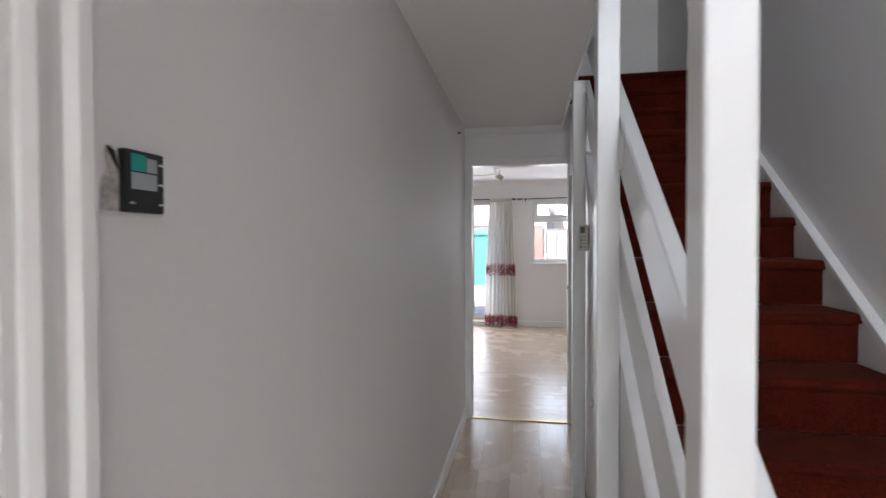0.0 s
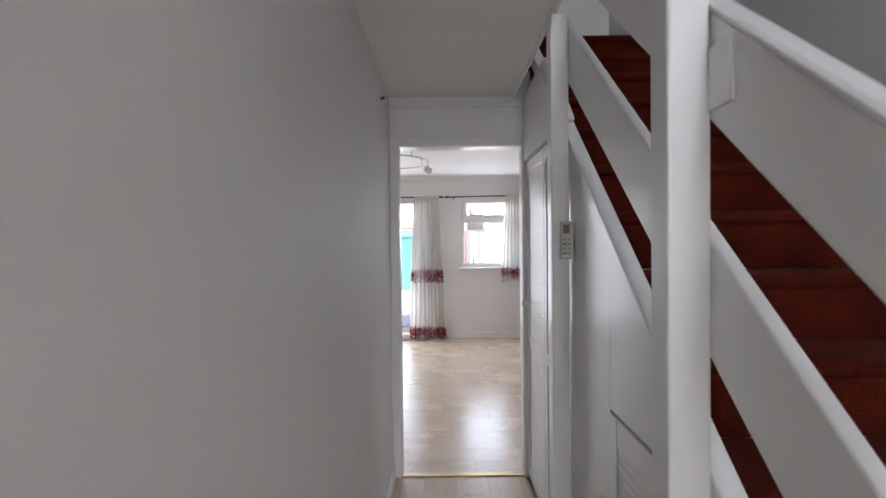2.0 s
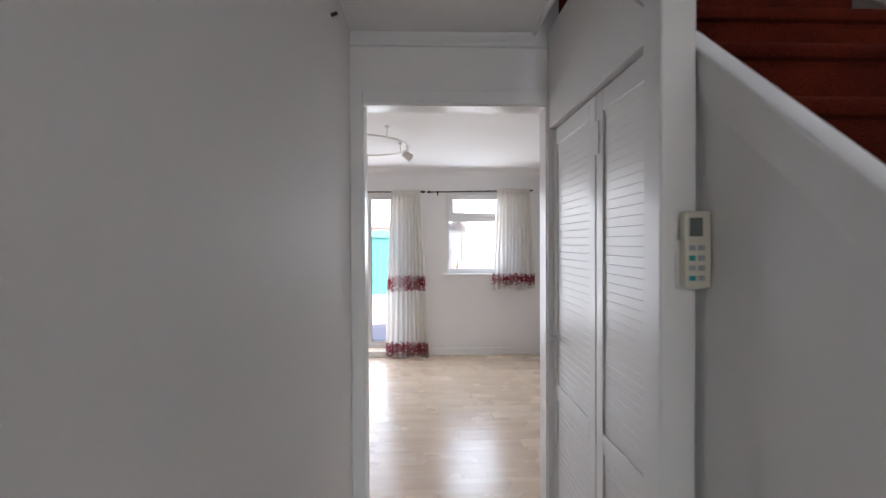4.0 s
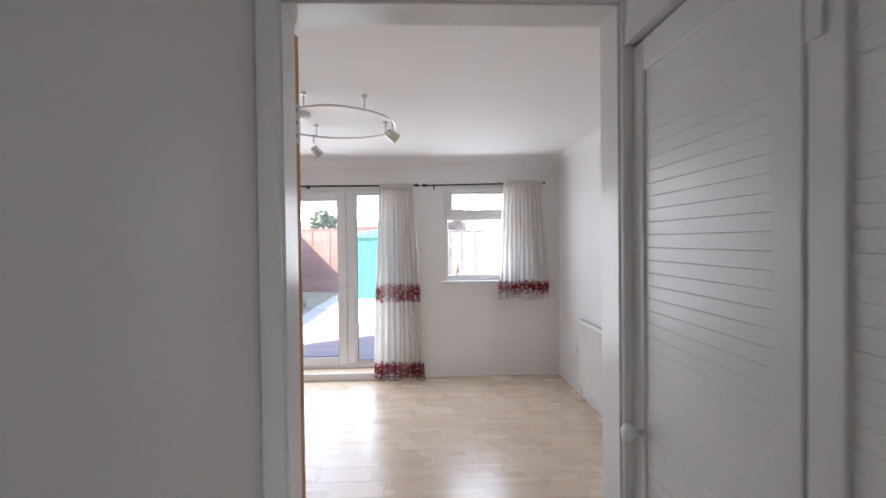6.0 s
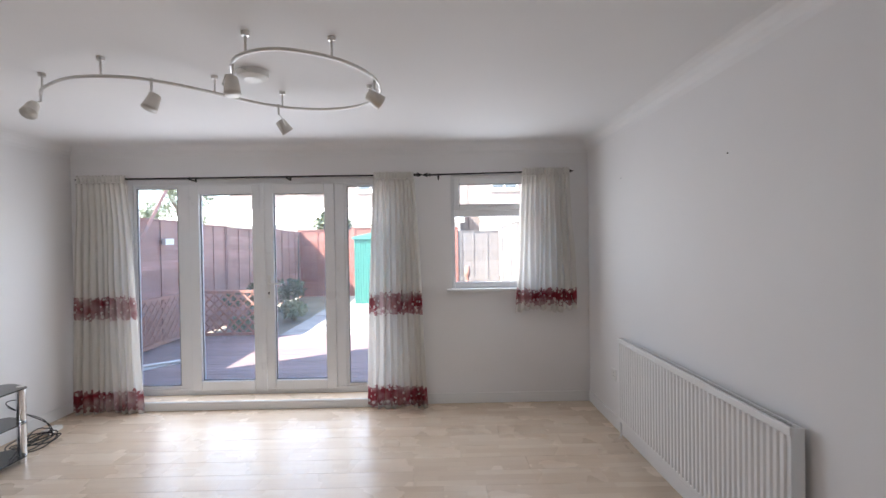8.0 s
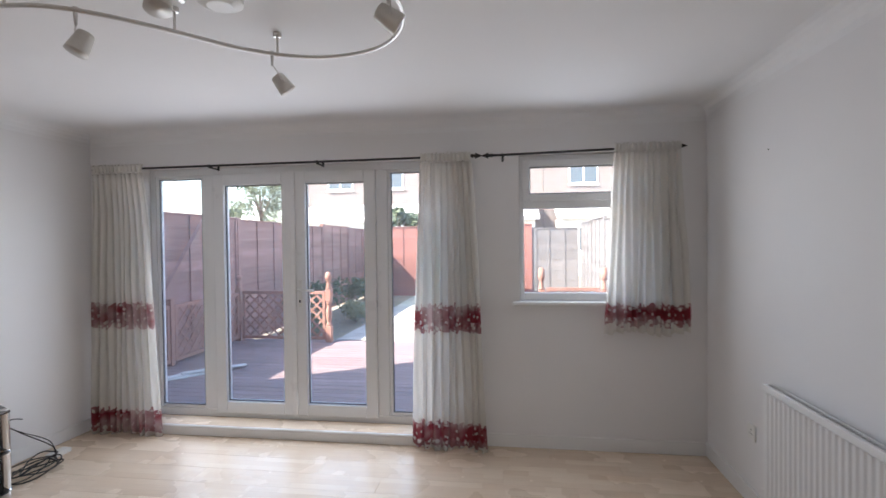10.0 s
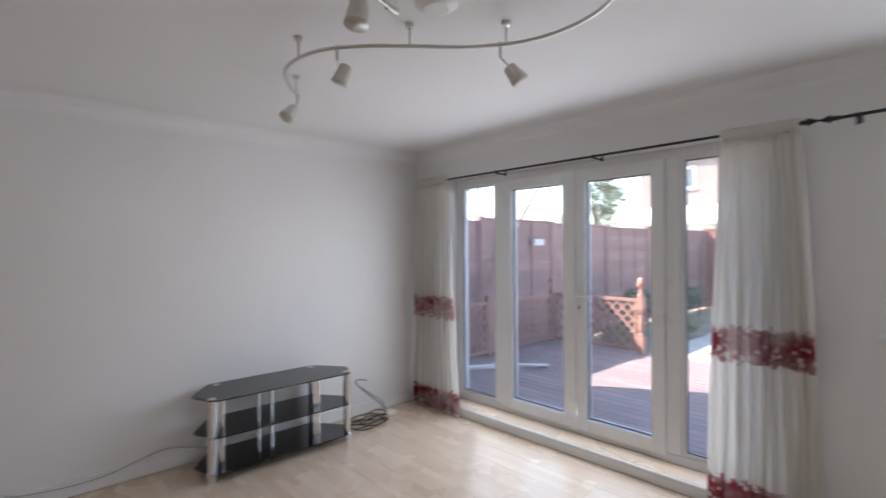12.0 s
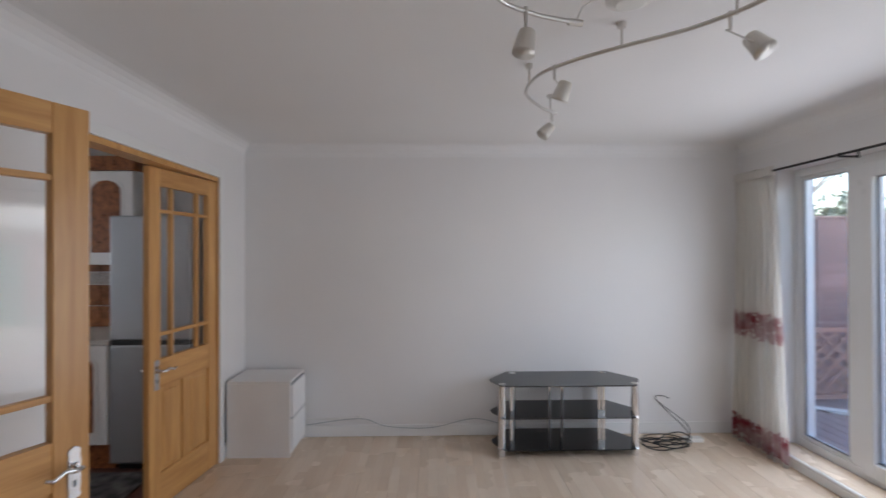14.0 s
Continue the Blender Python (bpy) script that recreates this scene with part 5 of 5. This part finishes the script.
for i in range(8):
    y = 2.2 + 0.15 * i
    for z in (0.902, 1.072):
        piece("wall_tile", bt, splash, (LEFT + 0.001, y, z))
    piece("border_tile", bb, splash, (LEFT + 0.001, y, 1.243))
    piece("wall_tile", bt, splash, (LEFT + 0.001, y, 1.344))
bm = bmesh.new()
box(bm, -2.44, -1.5, 2.6, 3.75, 0.0005, 0.012, 0.003)
solid("kitchen_rug", bm, RUG, "dark black and white patterned rug", "rug")


# ---- garden ----
DZ = -0.03
structure("ground", slab(-400, 400, -400, 600, -0.5, -0.22), GROUND, "dry garden soil reaching to the horizon")
deck = thing("deck", (-1.0, 10.1, DZ), "purple-brown timber deck outside the french doors", "deck", kind="structure")
part("frame", slab(-4.05, 2.2, 8.47, 11.85, -0.215, DZ - 0.028), DECK, deck)
plank = mesh_of("board", slab(-3.125, 3.125, -0.058, 0.058, -0.026, 0.0, 0.004), DECK)
for i in range(28):
    piece("board", plank, deck, (-0.925, 8.53 + 0.12 * i, DZ))

path = thing("pavement", (-0.6, 15.0, -0.2), "pale concrete paving slabs in the garden", "pavement", kind="structure")
flag = mesh_of("slab", slab(-0.295, 0.295, -0.295, 0.295, -0.03, 0.0, 0.006), PAVING)
for i in range(8):
    for j in range(12):
        piece("slab", flag, path, (-2.35 + 0.6 * i, 12.2 + 0.6 * j, -0.17 + 0.004 * ((i * 7 + j * 3) % 4)))


def fence_run(name, axis, fixed, start, end, z0, h, material, side, label):
    """Lap panels between posts: overlapping boards with two upright battens a panel."""
    n_ = max(1, round((end - start) / 1.83))
    w = (end - start) / n_
    base = (fixed, start, z0) if axis == "y" else (start, fixed, z0)

    def at(u0, u1, d0, d1, a, b, bev=0.0):
        d0, d1 = sorted((fixed + side * d0, fixed + side * d1))
        return slab(d0, d1, u0, u1, a, b, bev) if axis == "y" else slab(u0, u1, d0, d1, a, b, bev)
    for i in range(n_):
        u0, u1 = start + i * w, start + (i + 1) * w
        t = thing(name, ((fixed, u0, z0) if axis == "y" else (u0, fixed, z0)), label, "fence panel", name + " run")
        dz = 0.05 * ((i * 5) % 3) / 2
        part("post", at(u0 - 0.045, u0 + 0.045, -0.045, 0.045, z0 - 0.1, z0 + h + 0.06 + dz, 0.006), material, t)
        rows = 13
        bh = h / rows
        for r in range(rows):
            off = 0.006 * (r % 2)
            part("board", at(u0 + 0.05, u1 - 0.05, 0.0 + off, 0.012 + off, z0 + dz + r * bh, z0 + dz + (r + 1) * bh + 0.012), material, t)
        for u in (u0 + 0.07, u0 + w / 3, u0 + 2 * w / 3, u1 - 0.07):
            part("batten", at(u - 0.02, u + 0.02, 0.019, 0.035, z0 + dz, z0 + dz + h + 0.01, 0.003), material, t)
        part("capping", at(u0 + 0.047, u1 - 0.047, -0.01, 0.04, z0 + dz + h + 0.013, z0 + dz + h + 0.04, 0.004), material, t)


fence_run("red_fence_panel", "y", -4.2, 8.5, 19.4, -0.2, 2.02, FENCE, 1, "red-brown lapped timber fence panel with post")
fence_run("back_fence_panel", "x", 19.4, -4.2, 0.95, -0.2, 2.1, FENCE_B, -1, "bright red lapped timber fence panel at the garden's end")
fence_run("pale_back_fence_panel", "x", 19.45, 0.95, 2.3, -0.2, 2.0, FENCE_PALE, -1, "sun-bleached pale fence panel at the garden's end")
fence_run("pale_fence_panel", "y", 2.35, 8.5, 19.4, -0.2, 2.1, FENCE_PALE, -1, "sun-bleached pale fence panel with post")


def trellis(axis, fixed, u0, u1, z0, z1, label):
    t = thing("garden_trellis", ((fixed, u0, z0) if axis == "y" else (u0, fixed, z0)), label, "trellis", "deck trellis")

    def bar(p, q, w, d, off):
        a, b = Vector((p[0], 0, p[1])), Vector((q[0], 0, q[1]))
        dr = (b - a).normalized()
        nn = Vector((-dr.z, 0, dr.x)) * w / 2
        pts = [(v.x, v.z) for v in (a - nn, b - nn, b + nn, a + nn)]
        return prism(bmesh.new(), pts, "x" if axis == "y" else "y", fixed + off - d / 2, fixed + off + d / 2)
    h, w = z1 - z0, u1 - u0
    part("rail", bar((u0, z1), (u1, z1), 0.045, 0.04, 0), TRELLIS, t)
    part("rail", bar((u0, z0), (u1, z0), 0.045, 0.04, 0), TRELLIS, t)
    part("stile", bar((u0 + 0.02, z0), (u0 + 0.02, z1), 0.04, 0.038, 0), TRELLIS, t)
    part("stile", bar((u1 - 0.02, z0), (u1 - 0.02, z1), 0.04, 0.038, 0), TRELLIS, t)
    k, step = -h, 0.155
    while k < w:
        a0, a1 = max(0, k), min(w, k + h)
        if a1 - a0 > 0.04:
            part("lath", bar((u0 + a0, z0 + a0 - k), (u0 + a1, z0 + a1 - k), 0.028, 0.008, 0.006), TRELLIS, t)
            part("lath", bar((u0 + a0, z1 - (a0 - k)), (u0 + a1, z1 - (a1 - k)), 0.028, 0.008, -0.006), TRELLIS, t)
        k += step
    return t


def turned_post(x, y, h, label):
    t = thing("deck_newel_post", (x, y, DZ), label, "post", "deck posts")
    bm = bmesh.new()
    box(bm, x - 0.045, x + 0.045, y - 0.045, y + 0.045, DZ, DZ + 0.25, 0.005)
    box(bm, x - 0.045, x + 0.045, y - 0.045, y + 0.045, DZ + 0.62, DZ + 0.80, 0.005)
    part("shaft", bm, TRELLIS, t)
    part("turning", lathe(bmesh.new(), [(0.03, 0.25), (0.044, 0.27), (0.03, 0.30), (0.042, 0.36), (0.044, 0.46), (0.03, 0.56), (0.044, 0.59), (0.034, 0.62)], x, y, 16, DZ), TRELLIS, t)
    part("finial", lathe(bmesh.new(), [(0.045, 0.80), (0.05, 0.82), (0.028, 0.85), (0.034, 0.88), (0.02, 0.91), (0.046, 0.95), (0.052, 0.985), (0.04, h - 0.015), (0.001, h)], x, y, 16, DZ), TRELLIS, t, "turned ball finial", smooth=True)


for y0, y1 in ((8.62, 10.12), (10.22, 11.66)):
    trellis("y", -3.92, y0, y1, DZ + 0.06, 0.70, "red-brown diamond trellis rail along the deck")
trellis("x", 11.70, -3.86, -2.52, DZ + 0.06, 0.72, "red-brown diamond trellis rail at the deck's end")
trellis("x", 11.70, 0.78, 1.50, DZ + 0.06, 0.78, "red-brown diamond trellis rail beside the pale fence")
turned_post(-2.46, 11.70, 1.07, "red-brown turned deck post with ball finial")
turned_post(-3.92, 11.70, 1.02, "red-brown turned deck post in the trellis corner")
turned_post(0.71, 11.70, 1.12, "red-brown turned deck post beside the steps")
turned_post(1.57, 11.70, 1.12, "red-brown turned deck post beside the pale fence")
solid("trellis_post", slab(-3.955, -3.885, 10.125, 10.195, DZ, 0.80, 0.005), TRELLIS, "plain square trellis post on the deck", "post")

# planks left lying on the deck
for k, (x, y, l, a) in enumerate(((-3.35, 9.75, 0.95, 52), (-3.5, 9.62, 0.8, 60), (-3.2, 9.95, 0.7, 40))):
    bm = bmesh.new()
    box(bm, -l / 2, l / 2, -0.05, 0.05, 0, 0.012, 0.002)
    ob = solid("white_board_offcut", bm, RENDER_WHITE, "white plastic board offcut lying on the deck", "board", "white offcuts")
    ob.matrix_basis = pose(x, y, DZ + 0.001 + 0.013 * k, 0, 0, a)
bm = tube(bmesh.new(), [(-4.06, 10.05, 0.70), (-4.06, 11.55, 2.42)], 0.03, 4)
solid("leaning_beam", bm, FENCE, "dark timber beam leaning on the fence", "beam")
solid("white_fence_box", slab(-4.12, -4.06, 11.45, 11.70, 1.50, 1.60, 0.006), PLASTIC, "small white box fixed to a fence post", "box")
solid("fence_bracket", slab(-4.165, -4.121, 11.5, 11.56, 1.52, 1.57), IRON, "iron bracket behind the white box", "bracket")
bm = tube(bmesh.new(), [(-3.75, 17.6, -0.2), (-4.1, 18.9, 1.75)], 0.02, 8)
solid("leaning_stick", bm, BARK, "thin stick leaning in the fence corner", "stick")


def shed():
    t = thing("green_metal_shed", (-1.35, 17.4, -0.2), "tall green metal garden shed with shallow roof", "shed")
    x0, x1, y0, y1 = -2.02, -0.4, 16.9, 18.3
    bm = bmesh.new()
    prof = []
    n_ = 24
    for i in range(n_):
        a = x0 + (x1 - x0) * i / n_
        s = (x1 - x0) / n_
        prof += [(a, y0), (a + s * 0.4, y0), (a + s * 0.5, y0 + 0.02), (a + s * 0.9, y0 + 0.02)]
    prof += [(x1, y0), (x1, y1), (x0, y1)]
    prism(bm, prof, "z", -0.17, 1.62)
    part("ribbed_wall", bm, GREEN_SHED, t)
    part("roof", prism(bmesh.new(), [(x0 - 0.06, 1.6), (x0 - 0.06, 1.66), ((x0 + x1) / 2, 1.84), (x1 + 0.06, 1.66), (x1 + 0.06, 1.6)], "y", y0 - 0.06, y1 + 0.05), GREEN_SHED, t)


shed()


def leaf_cloud(bm, centre, radius, count, size, rnd, squash=0.8):
    for _ in range(count):
        d = Vector((rnd.gauss(0, 1), rnd.gauss(0, 1), rnd.gauss(0, 1))).normalized()
        p = Vector(centre) + Vector((d.x, d.y, d.z * squash)) * radius * rnd.random() ** 0.45
        u = Vector((rnd.gauss(0, 1), rnd.gauss(0, 1), rnd.gauss(0, 1))).normalized()
        v = u.orthogonal().normalized()
        s = size * rnd.uniform(0.6, 1.3)
        q = [p - u * s, p + v * s * 0.45, p + u * s, p - v * s * 0.45]
        bm.faces.new([bm.verts.new(c) for c in q])


def tree(x, y, h, spread, seed, material, label):
    rnd = random.Random(seed)
    t = thing("tree", (x, y, -0.2), label, "tree", "garden trees")
    part("trunk", tube(bmesh.new(), [(x, y, -0.25), (x + 0.1, y, h * 0.3), (x - 0.05, y + 0.1, h * 0.6), (x, y, h * 0.85)], [0.16, 0.13, 0.08, 0.03], 10), BARK, t)
    bm = bmesh.new()
    clumps = []
    for k in range(13):
        a, z = rnd.uniform(0, 6.28), h * rnd.uniform(0.45, 0.95)
        r = spread * rnd.uniform(0.35, 0.95) * (1.15 - abs(z / h - 0.6))
        e = (x + r * math.cos(a), y + r * math.sin(a), z)
        part("limb", tube(bmesh.new(), [(x, y, z * 0.62), ((x + e[0]) / 2, (y + e[1]) / 2, z * 0.85), e], [0.05, 0.03, 0.01], 6), BARK, t)
        leaf_cloud(bm, e, spread * rnd.uniform(0.28, 0.5), 260, 0.10, rnd)
    part("crown", bm, material, t)


tree(-15.2, 33.0, 5.9, 2.0, 2, LEAF_PALE, "leafy green tree behind the garden fence")
tree(-12.5, 15.5, 4.4, 2.3, 7, LEAF, "leafy green tree beyond the side fence")
tree(-3.85, 22.5, 2.75, 0.65, 9, LEAF_PALE, "pale flowering tree behind the back fence")


def shrub(x, y, h, r, seed, material, label):
    rnd = random.Random(seed)
    t = thing("shrub", (x, y, -0.2), label, "shrub", "garden shrubs")
    bm = bmesh.new()
    for k in range(7):
        a = rnd.uniform(0, 6.28)
        e = (x + r * math.cos(a) * rnd.random(), y + r * math.sin(a) * rnd.random(), -0.2 + h * rnd.uniform(0.5, 1))
        part("stem", tube(bmesh.new(), [(x, y, -0.23), e], [0.012, 0.004], 5), BARK, t)
        leaf_cloud(bm, e, r * 0.45, 110, 0.045, rnd)
    part("foliage", bm, material, t)


shrub(-3.45, 13.6, 0.95, 0.5, 1, LEAF, "spiky green shrub beside the fence")
shrub(-3.2, 12.7, 0.4, 0.4, 3, LEAF_PALE, "low green shrub in the border")
shrub(-3.0, 14.6, 0.4, 0.5, 4, LEAF_PALE, "low leafy plants beside the paving")
shrub(-3.6, 16.2, 0.7, 0.5, 5, LEAF, "green shrub below the red fence")


def terrace(x0, x1, y, label):
    """Brick terrace with a white lean-to extension, beyond the back fence."""
    t = thing("terraced_house", ((x0 + x1) / 2, y, -0.2), label, "house")
    part("wall", slab(x0, x1, y, y + 7, -0.25, 6.2), HOUSE_BRICK, t)
    part("roof", prism(bmesh.new(), [(y - 0.35, 6.05), (y + 3.5, 8.4), (y + 7.35, 6.05), (y + 7.35, 6.2), (y + 3.5, 8.6), (y - 0.35, 6.22)], "x", x0 - 0.2, x1 + 0.2), ROOF, t)
    part("extension", slab(x0 + 0.6, x1 - 0.6, y - 3.2, y - 0.01, -0.25, 2.5), RENDER_WHITE, t, "white rendered extension")
    part("extension_roof", prism(bmesh.new(), [(y - 3.45, 2.45), (y - 0.02, 3.4), (y - 0.02, 3.55), (y - 3.45, 2.6)], "x", x0 + 0.4, x1 - 0.4), RENDER_WHITE, t)
    n_ = int((x1 - x0) / 2.9)
    for i in range(n_):
        x = x0 + 1.3 + i * 2.9
        for z0, z1, yy in ((4.4, 5.5, y), (0.9, 2.1, y - 3.2)):
            w = part("window", slab(x, x + 1.5, yy - 0.05, yy - 0.002, z0, z1), UPVC, t)
            for a, b in ((x + 0.08, x + 0.70), (x + 0.80, x + 1.42)):
                part("pane", slab(a, b, yy - 0.06, yy - 0.051, z0 + 0.1, z1 - 0.1), DARK_GLASS, w)
            part("sill", slab(x - 0.05, x + 1.55, yy - 0.1, yy - 0.051, z0 - 0.08, z0), RENDER_WHITE, w)
    for x in (x0 + 2, (x0 + x1) / 2, x1 - 2):
        part("chimney", slab(x, x + 0.8, y + 3.1, y + 3.9, 7.6, 9.2), HOUSE_BRICK, t)


terrace(-11.3, 2.0, 31.0, "red brick terraced house with white extension")
terrace(2.02, 16.0, 31.0, "red brick terraced house behind the pale fence")

# outer walls of the house, which shade the deck
bm = bmesh.new()
box(bm, -4.4, LEFT - 0.125, 0.6, 8.44, -0.3, 5.0)
box(bm, -4.4, 2.2, 8.18, 8.44, 2.47, 5.0)
box(bm, 1.725, 2.2, 0.6, 8.44, -0.3, 5.0)
structure("wall_exterior", bm, HOUSE_BRICK, "brick outer walls of the house")
bm = prism(bmesh.new(), [(-1.4, 5.0), (8.7, 5.0), (8.7, 5.12), (3.6, 7.6), (-1.4, 5.12)], "x", -4.5, 2.4)
structure("roof", bm, ROOF, "tiled roof of the house")


# ---- floor boards ----
def boards(parent, x0, x1, y0, y1, along, material, seed):
    rnd = random.Random(seed)
    w, l, g = 0.19, 1.19, 0.0003
    u0, u1, v0, v1 = (x0, x1, y0, y1) if along == "x" else (y0, y1, x0, x1)
    cache = {}
    v, row = v0, 0
    while v < v1 - 0.01:
        wv = min(w, v1 - v)
        u = u0 - l * ((row * 0.37 + 0.2) % 1.0)
        while u < u1 - 0.01:
            a, b = max(u, u0), min(u + l, u1)
            if b - a > 0.01:
                key = (round(b - a, 3), round(wv, 3))
                if key not in cache:
                    bm = bmesh.new()
                    if along == "x":
                        box(bm, g, b - a - g, g, wv - g, -0.0115, 0.0, 0.0005)
                    else:
                        box(bm, g, wv - g, g, b - a - g, -0.0115, 0.0, 0.0008)
                    cache[key] = mesh_of("laminate_board", bm, material)
                piece("laminate_board", cache[key], parent, (a, v, 0) if along == "x" else (v, a, 0))
            u += l
        v += w
        row += 1


boards(floor, LEFT, RIGHT, 4.01, FAR, "x", FLOOR_X, 1)
boards(floor_hall, HALL_L, 0.566, -2.6, 4.01, "y", FLOOR_Y, 2)
